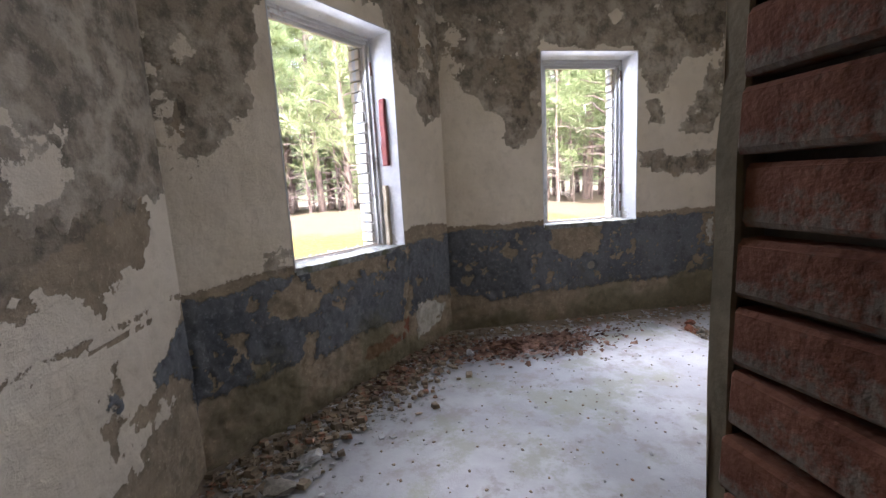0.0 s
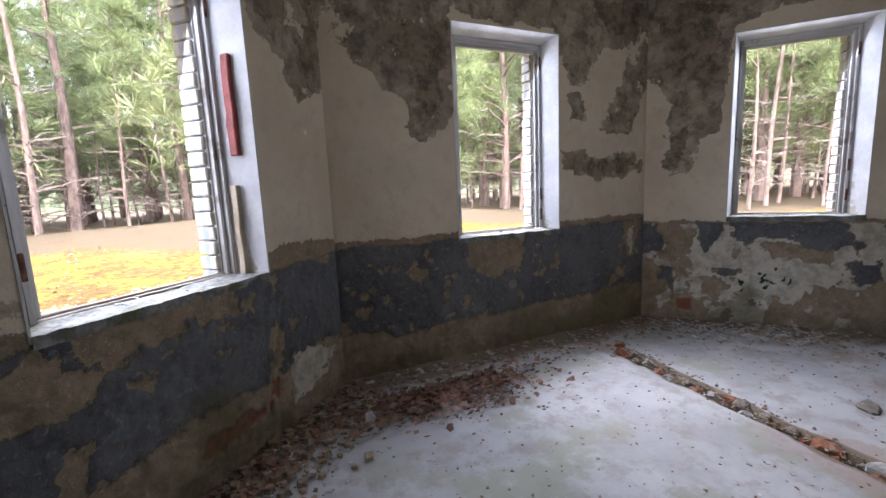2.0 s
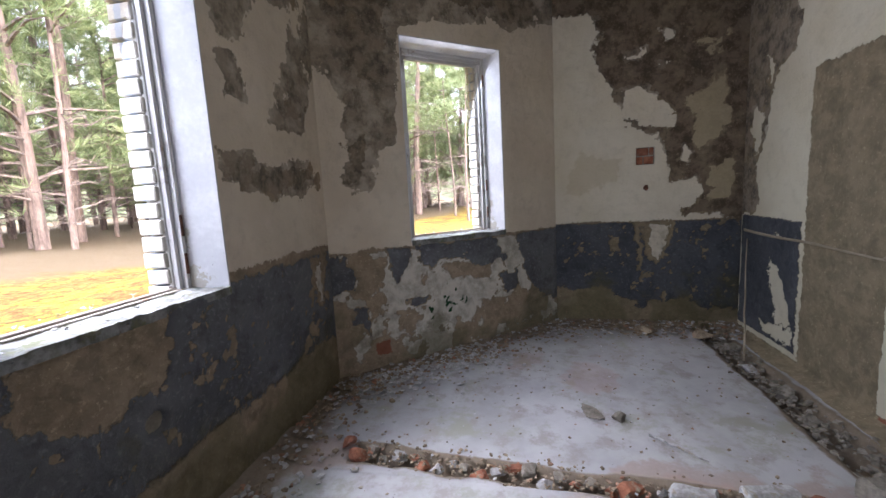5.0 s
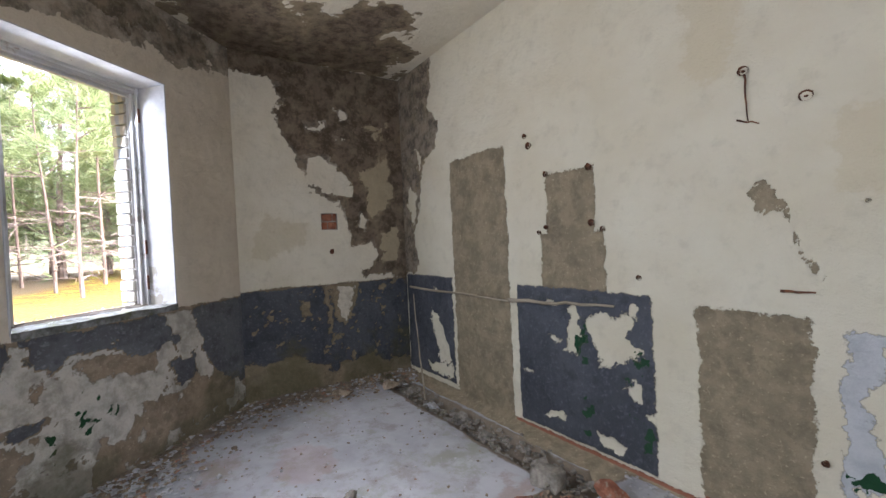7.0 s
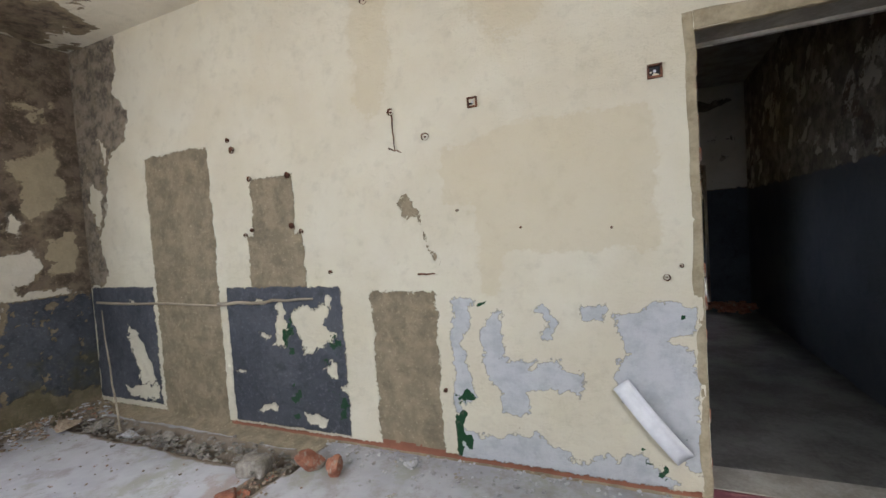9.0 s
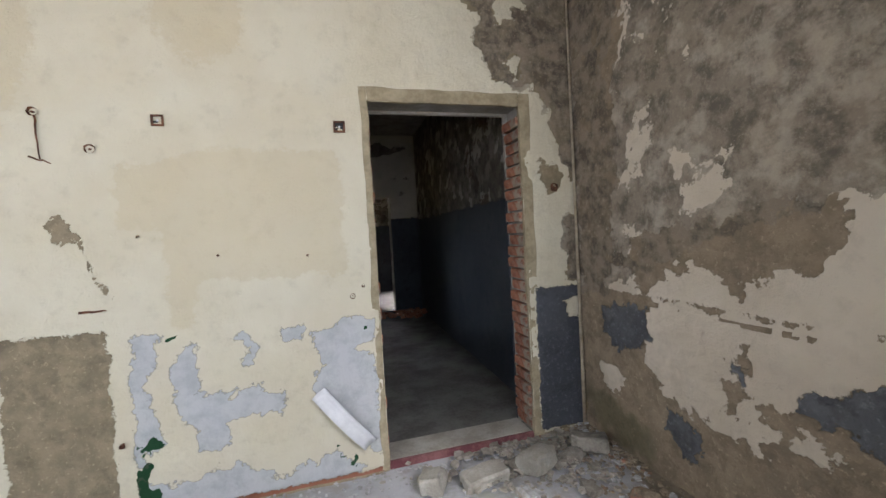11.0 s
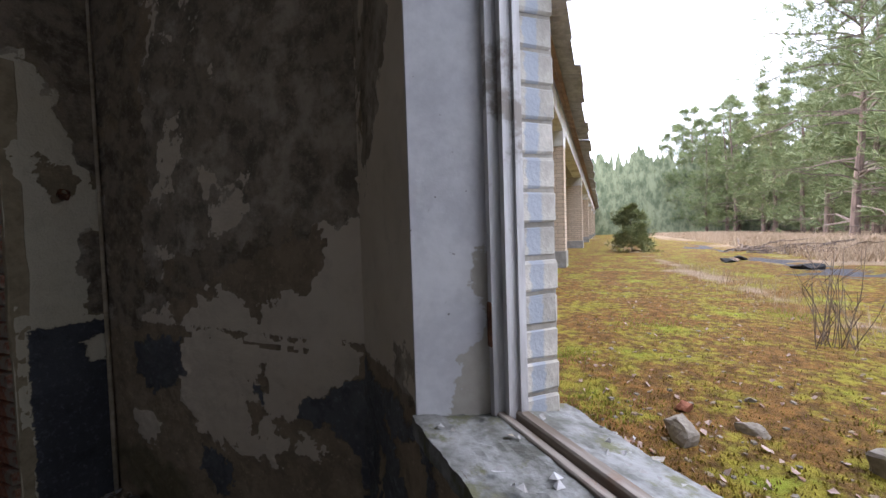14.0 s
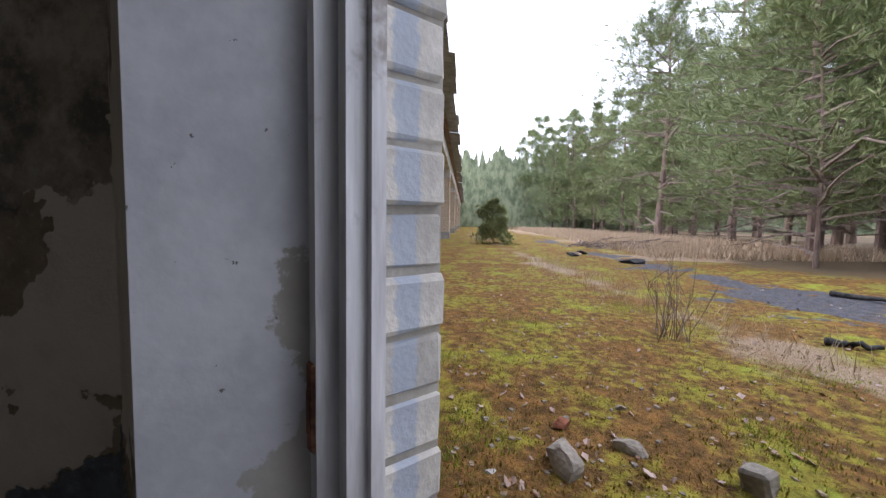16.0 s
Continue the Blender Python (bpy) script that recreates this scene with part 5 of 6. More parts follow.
for _ in range(3000):
    a, far = rng.uniform(0.1, 2.2), rng.uniform(11.5, 24)
    px, py = 2 + far * math.cos(a), 1 + far * math.sin(a)
    if px > -13 and free(px, py, 1.1):
        plant(SLIM[under % 3], "thin young pine with bare dead twigs", px, py, rng.uniform(0.6, 1.1), rng.uniform(0, 6.28), "pines before the windows")
        under += 1
    if under > 75:
        break
fill = 0
for _ in range(3000):
    a, far = rng.uniform(-0.3, 2.3), rng.uniform(19, 34)
    px, py = 2 + far * math.cos(a), far * math.sin(a)
    if px > -14 and free(px, py, 2.2):
        plant(rng.choice(FAR), "dense green pine deeper in the wood", px, py, rng.uniform(0.9, 1.25), rng.uniform(0, 6.28), "pines of the wood")
        fill += 1
    if fill > 70:
        break
for k in range(16):
    px, py = -88 + 6 * (k % 3) + rng.uniform(-1, 1), -9 + 1.7 * k
    plant(FAR[k % 3], "dense green pine at the far end", px, py, rng.uniform(0.85, 1.15), rng.uniform(0, 6.28), "pines of the wood")
bush = tagged(new("pine_bush"), "small bushy young pine on the moss", "young pine")
bush.matrix_world = Matrix.Translation((-15.0, 2.85, ground_at(-15.0, 2.85))) @ Matrix.Scale(0.72, 4)
for tag, me in BUSHY:
    new(tag, me).parent = bush
# far woods behind everything
# pale greens: the haze of distance is mixed into the colour
M_FAR = rough_mat("far_woods", (0.10, 0.125, 0.07), (0.27, 0.30, 0.18), 1.2, 7.0, 0.95, 0.3, stretch=(1, 1, 0.6))
verts, faces = [], []
angles = np.linspace(-0.35, 3.25, 1600)
zero = angles * 0
tops = GZ + 10.5 + 2.0 * fbm(angles * 9, zero, 1.0, 171) + 3.0 * fbm(angles * 60, zero, 1.0, 172) + 2.0 * fbm(angles * 300, zero, 1.0, 173)
for a, top in zip(angles.tolist(), tops.tolist()):
    r = 62 + 4 * math.sin(a * 9)
    verts += [(r * math.cos(a), r * math.sin(a), GZ - 1), (r * math.cos(a), r * math.sin(a), top)]
faces = [(2 * i, 2 * i + 2, 2 * i + 3, 2 * i + 1) for i in range(len(angles) - 1)]
backdrop = tagged(mesh_object("backdrop", verts, faces, M_FAR), "far pine woods in pale hazy green", "woods", kind="structure")

# ------------------------------------------------------------------ room details


def on_wall(wall, s, d, z):
    return wall.matrix_world @ Vector((s, d, z))


def bar(name, a, c, radius, material, label, category, sides=6, bend=0.0, seed=0):
    """A thin rod or stick from a to c."""
    a, c = Vector(a), Vector(c)
    r = random.Random(seed)
    pts = [a.lerp(c, t) + Vector((r.uniform(-1, 1), r.uniform(-1, 1), r.uniform(-1, 1))) * bend * math.sin(math.pi * t) for t in np.linspace(0, 1, 9)]
    v, f = [], []
    tube(v, f, pts, [radius * (1 - 0.06 * k) for k in range(9)], sides)
    f += [tuple(range(sides))[::-1], tuple(range(len(v) - sides, len(v)))]
    return tagged(mesh_object(name, [tuple(p) for p in v], f, material, smooth=True), label, category)


# bare red bricks in the wall niche
niche = tagged(new("wall_niche"), "square niche knocked into the wall with red bricks", "niche", kind="structure")
niche.matrix_world = wall_four.matrix_world.copy()
bm = bmesh.new()
box(bm, 0.735, 0.905, 0.0215, 0.03, 1.555, 1.725)
part("niche_back", bm, M_BODY, niche)
for k, (a, c, z) in enumerate(((0.745, 0.80, 1.565), (0.81, 0.895, 1.567), (0.745, 0.85, 1.645), (0.86, 0.895, 1.648))):
    bm = bmesh.new()
    half_brick(bm, a, c, 0.004 + 0.003 * k, 0.03, z, z + 0.068, k)
    part("brick", bm, M_BRICKR, niche)

# red bar and splintered batten on the first window's jamb
m1 = window_one.matrix_world
bm = bmesh.new()
box(bm, W1[1] - 0.062, W1[1] - 0.03, 0.06, 0.115, 1.62, 2.13, 0.006)
bmesh.ops.subdivide_edges(bm, edges=[e for e in bm.edges if e.calc_length() > 0.2], cuts=6)
for v in bm.verts:
    v.co += Vector((noise.noise(v.co * 9), noise.noise(v.co * 9 + Vector((5, 0, 0))), noise.noise(v.co * 7))) * 0.006
red_bar = tagged(part("red_bar", bm, M_RED, None), "dull red painted bar fixed to the window jamb", "bar")
red_bar.matrix_world = m1.copy()
bm = bmesh.new()
box(bm, W1[1] - 0.075, W1[1] - 0.04, 0.085, 0.125, W1[2] + 0.004, 1.47, 0.004)
bmesh.ops.subdivide_edges(bm, edges=[e for e in bm.edges if e.calc_length() > 0.2], cuts=7)
for v in bm.verts:
    v.co += Vector((noise.noise(v.co * 11), noise.noise(v.co * 9 + Vector((5, 0, 0))), 0)) * 0.007
batten = tagged(part("batten", bm, M_WOOD, None), "splintered grey batten standing on the window sill", "batten")
batten.matrix_world = m1.copy()
# rusty hinges and latch plates on the frames
for wob, w, places in ((window_one, W1, ((0, 1.2), (1, 2.35))), (window_two, W2, ((1, 2.42), (1, 1.32), (1, 1.14))), (window_three, W3, ((1, 2.38), (1, 1.45), (1, 1.2)))):
    for side, z in places:
        s = w[0] + 0.081 if side == 0 else w[1] - 0.081
        bm = bmesh.new()
        box(bm, s - 0.009, s + 0.009, 0.1415, 0.1475, z - 0.05, z + 0.05, 0.003)
        box(bm, s - 0.003, s + 0.003, 0.139, 0.1425, z - 0.028, z + 0.02, 0.001)
        hinge = tagged(part("latch_plate", bm, M_RUST, None), "rusty iron latch plate on a window frame", "latch", "latch plates")
        hinge.matrix_world = wob.matrix_world.copy()
# paint chips left on the sills
rng = random.Random(17)
for wob, w in ((window_one, W1), (window_two, W2), (window_three, W3)):
    v, f = [], []
    for _ in range(60):
        c = Vector((rng.uniform(w[0] + 0.05, w[1] - 0.05), rng.choice((rng.uniform(0.0, 0.14), rng.uniform(0.22, 0.34))), w[2] + 0.012))
        a, r = rng.uniform(0, 6.28), rng.uniform(0.004, 0.014)
        n = len(v)
        for k in range(4):
            v.append((c.x + r * math.cos(a + k * 1.57) * rng.uniform(0.5, 1.2), c.y + r * math.sin(a + k * 1.57) * rng.uniform(0.5, 1.2), c.z + rng.uniform(-0.004, 0.008)))
        f.append((n, n + 1, n + 2, n + 3))
    chips = tagged(mesh_object("paint_chips", v, f, M_FLAKE), "loose curled paint chips on the window sill", "paint chips", kind="stuff")
    chips.matrix_world = wob.matrix_world.copy()

# plug holes and boxes in the long wall (x, z, radius)
for k, (px, pz, r) in enumerate(((4.287, 2.114, 0.017), (4.251, 2.04, 0.024), (2.941, 2.087, 0.022), (2.726, 1.91, 0.024), (1.518, 1.067, 0.016), (3.465, 1.139, 0.014), (4.106, 1.817, 0.02), (3.762, 1.806, 0.022), (4.12, 1.456, 0.016), (3.758, 1.464, 0.022), (3.68, 1.421, 0.017), (4.184, 1.423, 0.016), (1.455, 1.122, 0.01), (2.557, 1.47, 0.008), (0.172, 1.66, 0.03), (2.7, 0.42, 0.014), (2.2, 1.35, 0.007), (1.75, 1.32, 0.007), (3.07, 2.78, 0.03))):
    bm = bmesh.new()
    bmesh.ops.create_cone(bm, cap_ends=False, segments=12, radius1=r * 0.72, radius2=r, depth=0.016, matrix=Matrix.Translation((0, 0, 0.004)))
    bmesh.ops.create_circle(bm, cap_ends=True, segments=12, radius=r * 0.74, matrix=Matrix.Translation((0, 0, -0.001)))
    bmesh.ops.create_cone(bm, cap_ends=True, segments=6, radius1=r * 0.3, radius2=r * 0.22, depth=0.012, matrix=Matrix.Translation((0, 0, 0.004)))
    for v in bm.verts:
        v.co += Vector((noise.noise(v.co * 60 + Vector((k, 0, 0))), noise.noise(v.co * 60 + Vector((0, k, 0))), 0)) * r * 0.3
    plug = tagged(part("wall_plug", bm, M_RUST, None), "rusty plug hole in the plastered wall", "wall plug", "plug holes")
    plug.matrix_world = pose(px, 0.004, pz, -90, 0, 0)
for px, pz, r in ((2.429, 2.055, 0.028), (1.531, 2.037, 0.032)):
    sock = tagged(new("socket_box"), "empty square rusty socket box in the wall", "socket box", "socket boxes")
    sock.matrix_world = pose(px, 0.006, pz)
    bm = bmesh.new()
    for a, c, e, g in ((-r, r, -r, -r * 0.7), (-r, r, r * 0.7, r), (-r, -r * 0.7, -r * 0.7, r * 0.7), (r * 0.7, r, -r * 0.7, r * 0.7)):
        box(bm, a, c, -0.012, 0.01, e, g)
    part("box_rim", bm, M_RUST, sock)
    bm = bmesh.new()
    box(bm, -r * 0.7, r * 0.7, -0.012, -0.004, -r * 0.7, r * 0.7)
    part("box_back", bm, M_BLACK, sock)
    bm = bmesh.new()
    bmesh.ops.create_uvsphere(bm, u_segments=8, v_segments=6, radius=r * 0.22)
    part("screw", bm, M_PALE, sock)

bm = bmesh.new()
bmesh.ops.create_cone(bm, cap_ends=True, segments=11, radius1=0.032, radius2=0.022, depth=0.012)
for v in bm.verts:
    v.co += Vector((noise.noise(v.co * 50), noise.noise(v.co * 50 + Vector((4, 0, 0))), 0)) * 0.014
plug = tagged(part("wall_plug", bm, M_RUST, None), "rusty broken plug hole under the niche", "wall plug", "plug holes")
plug.matrix_world = wall_four.matrix_world @ pose(0.83, -0.006, 1.345, 90, 0, 0)
bar("conduit_rod", (5.44, 0.25, -0.06), (5.93, 0.04, 0.86), 0.009, M_WOOD, "thin pale rod leaning in the corner", "rod", bend=0.01)
bar("wall_lath", (6.02, 0.022, 0.93), (4.45, 0.03, 0.915), 0.013, M_WOOD, "old wooden lath running along the wall", "lath", 5, 0.012, 3)
bar("wall_lath", (4.5, 0.03, 0.925), (3.62, 0.022, 0.965), 0.015, M_WOOD, "broken wooden lath along the dark panel", "lath", 5, 0.014, 4)
bar("stick", (4.20, 1.27, 0.006), (3.99, 1.05, 0.01), 0.009, M_FLAKE, "thin pale stick lying on the floor", "stick", 5, 0.006, 5)
bar("wall_wire", (2.935, 0.012, 2.07), (2.925, 0.014, 1.86), 0.005, M_RUST, "short rusty wire hanging from a plug hole", "wire", 5, 0.008, 6)
bar("wall_wire", (2.97, 0.012, 1.875), (2.885, 0.012, 1.84), 0.005, M_RUST, "short rusty wire on the wall", "wire", 5, 0.004, 7)
bar("wall_spike", (2.83, 0.01, 1.112), (2.71, 0.03, 1.115), 0.007, M_RUST, "rusty spike sticking from the wall", "spike", 5, 0.003, 8)
bar("corner_pipe", (0.022, 0.022, 0.0), (0.022, 0.022, 3.14), 0.013, M_WOOD, "thin pale painted pipe in the wall corner", "pipe", 8)

# curled white strip hanging off the peeling panel
v, f = [], []
for i, t in enumerate(np.linspace(0, 1, 12)):
    c = Vector((1.745, 0, 0.545)).lerp(Vector((1.475, 0, 0.20)), t)
    for k, w in enumerate(np.linspace(-1, 1, 5)):
        o = Vector((0.787, 0, -0.616)) * 0.043 * w
        v.append((c.x + o.x, 0.035 + 0.03 * math.sin(t * 3) + 0.012 * w * w, c.z + o.z))
for i in range(11):
    for k in range(4):
        a = i * 5 + k
        f.append((a, a + 1, a + 6, a + 5))
strip = tagged(mesh_object("paint_strip", v, f, M_PALE, smooth=True), "pale strip of board hanging off the peeling wall", "strip")
sol = strip.modifiers.new("thickness", "SOLIDIFY")
sol.thickness = 0.006

# ------------------------------------------------------------------ rubble and litter in the room


def place(ob, px, py, pz, turn=0.0, tilt=0.0):
    ob.matrix_world = Matrix.Translation((px, py, pz)) @ Matrix.Rotation(turn, 4, "Z") @ Matrix.Rotation(tilt, 4, "X")
    return ob


place(tagged(rock("stone", (0.11, 0.09, 0.08), M_FLAKE, 3), "pale lump of plaster among dry leaves", "stone"), 1.71, 2.80, 0.02)
place(tagged(rock("plaster_chunk", (0.30, 0.15, 0.035), M_STONE, 4), "flat broken plaster slab on the floor", "plaster"), 4.43, 1.53, -0.012, 0.5)
place(tagged(rock("plaster_chunk", (0.12, 0.09, 0.09), M_STONE, 5), "small plaster piece on the floor", "plaster"), 4.36, 1.40, -0.012, 1.2)
rng = random.Random(23)
for k, (px, py, sx, sy, sz, mat, lab) in enumerate((
        (3.47, 0.35, 0.10, 0.2, 0.16, M_BRICKR, "broken red brick tipped into the trench"), (3.30, 0.34, 0.17, 0.14, 0.15, M_BRICKR, "broken red brick beside the trench"),
        (3.76, 0.45, 0.15, 0.12, 0.12, M_STONE, "grey concrete lump in the trench"), (2.89, 0.15, 0.12, 0.08, 0.06, M_FLAKE, "cream plaster piece by the wall"),
        (4.0, 0.30, 0.16, 0.14, 0.12, M_STONE, "grey concrete lump in the trench"), (4.5, 0.30, 0.14, 0.12, 0.1, M_STONE, "grey concrete lump in the trench"),
        (4.85, 0.28, 0.2, 0.13, 0.12, M_STONE, "grey concrete lump in the trench"), (5.25, 0.3, 0.17, 0.14, 0.1, M_FLAKE, "plaster lump in the trench"),
        (5.9, 0.85, 0.3, 0.18, 0.1, M_RUBBLE, "brown rubble lump at the wall foot"), (5.82, 0.42, 0.28, 0.22, 0.1, M_RUBBLE, "brown rubble lump in the corner"),
        (5.65, 0.25, 0.2, 0.2, 0.12, M_STONE, "grey rubble lump in the corner"), (0.59, 0.3, 0.3, 0.18, 0.14, M_STONE, "broken concrete block at the doorway"),
        (0.35, 0.32, 0.28, 0.16, 0.1, M_STONE, "broken concrete block at the doorway"), (0.96, 0.34, 0.24, 0.15, 0.08, M_FLAKE, "pale plaster block at the doorway"),
        (0.42, 0.62, 0.2, 0.16, 0.08, M_STONE, "grey rubble at the doorway"), (0.2, 0.75, 0.22, 0.16, 0.09, M_RUBBLE, "brown rubble at the wall foot"),
        (0.25, 1.35, 0.2, 0.14, 0.08, M_FLAKE, "plaster slab at the wall foot"), (0.55, 1.75, 0.24, 0.16, 0.07, M_FLAKE, "broken plaster slab at the wall foot"),
        (0.42, 1.55, 0.3, 0.2, 0.06, M_STONE, "grey plaster slab at the wall foot"), (3.92, 2.95, 0.14, 0.1, 0.08, M_BRICKR, "piece of red brick near the wall"))):
    place(tagged(rock("rubble", (sx, sy, sz), mat, 40 + k), lab, "rubble"), px, py, -0.07 if 0.2 < py < 0.42 and px > 3.5 else 0.0, rng.uniform(0, 6), 0.1)
def block(size, material, seed, name, label):
    """A squarish broken block with chipped corners, resting on z = 0."""
    bm = bmesh.new()
    box(bm, -size[0] / 2, size[0] / 2, -size[1] / 2, size[1] / 2, 0, size[2], 0.012)
    bmesh.ops.subdivide_edges(bm, edges=[e for e in bm.edges if e.calc_length() > 0.05], cuts=3, use_grid_fill=True)
    for v in bm.verts:
        v.co += Vector((noise.noise(v.co * 14 + Vector((seed, 0, 0))), noise.noise(v.co * 14 + Vector((0, seed, 0))), 0.6 * noise.noise(v.co * 16 + Vector((0, 0, seed))))) * 0.02
    return tagged(part(name, bm, material, None), label, "rubble")


for k, (px, py, pz, size, turn, tilt, mat, lab) in enumerate((
        (0.56, 0.34, 0.02, (0.22, 0.15, 0.10), 0.5, 0.12, M_BODY, "broken pale masonry block before the doorway"), (0.89, 0.33, 0.01, (0.27, 0.13, 0.07), 0.2, -0.1, M_BODY, "flat plaster block before the doorway"),
        (1.17, 0.30, 0.01, (0.15, 0.13, 0.10), 1.1, 0.15, M_BODY, "pale broken block beside the threshold"), (0.19, 0.30, 0.03, (0.22, 0.14, 0.09), -0.6, 0.2, M_STONE, "grey masonry block in the corner"),
        (0.72, 0.55, 0.0, (0.16, 0.10, 0.05), 1.9, 0.0, M_FLAKE, "flat chip of plaster on the floor"), (3.79, 0.45, -0.02, (0.17, 0.13, 0.10), 0.3, 0.1, M_STONE, "grey concrete lump tipped into the trench"),
        (3.80, 0.88, -0.05, (0.09, 0.24, 0.07), 0.2, 0.05, M_FLAKE, "pale brick lying in the floor trench"), (3.76, 1.20, -0.05, (0.08, 0.2, 0.07), -0.1, 0.04, M_FLAKE, "pale brick lying in the floor trench"),
        (3.73, 0.70, -0.05, (0.1, 0.12, 0.08), 0.9, 0.1, M_BRICKR, "broken red brick in the floor trench"))):
    place(block(size, mat, 3 + k, "masonry_block", lab), px, py, pz, turn, tilt)
# broken bricks and stones along the open trench
for k in range(30):
    t = k / 29
    py = 0.62 + 2.25 * t
    px = 3.69 + 0.085 * (py - 0.6) + rng.uniform(-0.06, 0.06)
    sz = rng.uniform(0.05, 0.13)
    mat = rng.choice((M_BRICKR, M_BRICKR, M_STONE, M_FLAKE))
    name = "brick_piece" if mat is M_BRICKR else "rubble"
    place(tagged(rock(name, (sz * 1.4, sz, sz * 0.8), mat, 80 + k), "broken red brick in the floor trench" if mat is M_BRICKR else "grey rubble in the floor trench", "rubble", "trench rubble"), px, py, -0.05, rng.uniform(0, 6), rng.uniform(-0.3, 0.3))


def surfaces(points):
    """Fills in the height of outdoor points."""
    if points[0][2] is not None:
        return points
    X, Y = np.array([p[0] for p in points]), np.array([p[1] for p in points])
    Z = ground_height(X, Y) + np.where(np.hypot(X, Y - 3) < 11, 0.015 * fbm(X, Y, 4, 143) + 0.010 * fbm(X, Y, 9, 144, 3), 0)
    return [(a, c, z) for a, c, z in zip(X.tolist(), Y.tolist(), Z.tolist())]


def scatter(name, label, category, material, count, seed, where, size, thick=0.35, leaf=False):
    """Many small loose bits, too small to count, in one object."""
    r = random.Random(seed)
    v, f = [], []
    for px, py, pz in surfaces([where(r) for _ in range(count)]):
        s = size * r.uniform(0.35, 1.5)
        a, tilt = r.uniform(0, 6.28), r.uniform(-0.7, 0.7) if leaf else r.uniform(-0.25, 0.25)
        n = len(v)
        k = r.choice((4, 5))
        ring = []
        for i in range(k):
            q = a + 6.283 * i / k
            rad = s * r.uniform(0.55, 1.1)
            ring.append((px + rad * math.cos(q), py + rad * math.sin(q) * (0.6 if leaf else 1), pz + rad * math.sin(q) * tilt))
        h = s * (0.06 if leaf else thick) * r.uniform(0.5, 1.4) + 0.001
        if leaf:
            v += [(x, y, z + r.uniform(0, s * 0.5)) for x, y, z in ring]
            f.append(tuple(range(n, n + k)))
            continue
        v += ring + [(x * 0.8 + px * 0.2, y * 0.8 + py * 0.2, z + h + (r.uniform(0, s * 0.35) if leaf else 0)) for x, y, z in ring]
        f.append(tuple(range(n + k, n + 2 * k)))
        f += [(n + i, n + (i + 1) % k, n + k + (i + 1) % k, n + k + i) for i in range(k)]
    return tagged(mesh_object(name, v, f, material), label, category, kind="stuff")


def by_walls(r):
    i = r.randint(0, 4)
    (ax, ay), (bx, by) = P[i], P[i + 1]
    l = math.hypot(bx - ax, by - ay)
    t, d = r.random(), abs(r.gauss(0, 0.17)) + 0.02
    return ax + (bx - ax) * t + (by - ay) / l * d, ay + (by - ay) * t - (bx - ax) / l * d, 0.006 + 0.055 * math.exp(-d / 0.12)


def over_floor(r):
    while True:
        px, py = r.uniform(0.2, 6.0), r.uniform(0.5, 3.2)
        if all(((px - ax) * (by - ay) - (py - ay) * (bx - ax)) / math.hypot(bx - ax, by - ay) > 0.1 for (ax, ay), (bx, by) in zip(P[:-1], P[1:])):
            return px, py, 0.002 if px < 3.6 else -0.008


def leaf_heap(r):
    t = r.random()
    d = abs(r.gauss(0, 0.13))
    if t < 0.8:
        return r.gauss(2.3, 0.33), 3.05 - d * 1.3 - 0.05, 0.02 + 0.05 * math.exp(-d / 0.1) * r.random()
    q = r.uniform(1.0, 2.2)
    return 0.05 + 0.704 * q + 0.71 * d, 1.71 + 0.71 * q - 0.704 * d, 0.02 + 0.04 * r.random()


def third_heap(r):
    t, d = r.uniform(0.0, 1.4), abs(r.gauss(0.0, 0.2)) + 0.03
    return 4.64 + 0.669 * t - 0.743 * d, 3.338 - 0.743 * t - 0.669 * d, 0.005 + 0.04 * math.exp(-d / 0.1)


def trench_line(r):
    py = r.uniform(0.4, 2.95)
    return 3.69 + 0.085 * (py - 0.6) + r.gauss(0, 0.07), py, -0.03 * r.random()


def long_trench(r):
    return r.uniform(3.5, 6.0), r.gauss(0.3, 0.09), -0.06 + 0.05 * r.random()


def long_foot(r):
    return r.uniform(0.2, 3.6), abs(r.gauss(0, 0.16)) + 0.02, 0.006


scatter("wall_rubble", "brown grit and crumbled plaster along the walls", "rubble", M_RUBBLE, 2600, 1, by_walls, 0.017)
scatter("plaster_flakes", "pale plaster flakes fallen along the walls", "plaster", M_FLAKE, 900, 2, by_walls, 0.022, 0.2)
scatter("plaster_flakes", "pale plaster flakes below the third window", "plaster", M_FLAKE, 500, 3, third_heap, 0.024, 0.2)
def chip_bank(r):
    q, d = r.uniform(0.0, 2.3), abs(r.gauss(0.12, 0.16)) + 0.03
    return 0.05 + 0.704 * q + 0.71 * d, 1.71 + 0.71 * q - 0.704 * d, 0.01 + 0.05 * math.exp(-d / 0.12)


scatter("plaster_flakes", "pale paint chips heaped along the window wall", "plaster", M_FLAKE, 900, 12, chip_bank, 0.02, 0.15)
scatter("wall_rubble", "brown clods along the foot of the window wall", "rubble", M_RUBBLE, 500, 13, chip_bank, 0.03, 0.6)
scatter("floor_grit", "small dark crumbs on the floor", "grit", M_RUBBLE, 800, 4, over_floor, 0.008)
scatter("floor_flakes", "small pale flakes on the floor", "plaster", M_FLAKE, 420, 5, over_floor, 0.010, 0.2)
scatter("dry_leaves", "heap of dry reddish leaves by the wall", "leaves", M_LEAF, 2800, 6, leaf_heap, 0.021, leaf=True)
scatter("trench_rubble", "reddish brown crumbs in the floor trench", "rubble", M_RUBBLE, 700, 7, trench_line, 0.012)
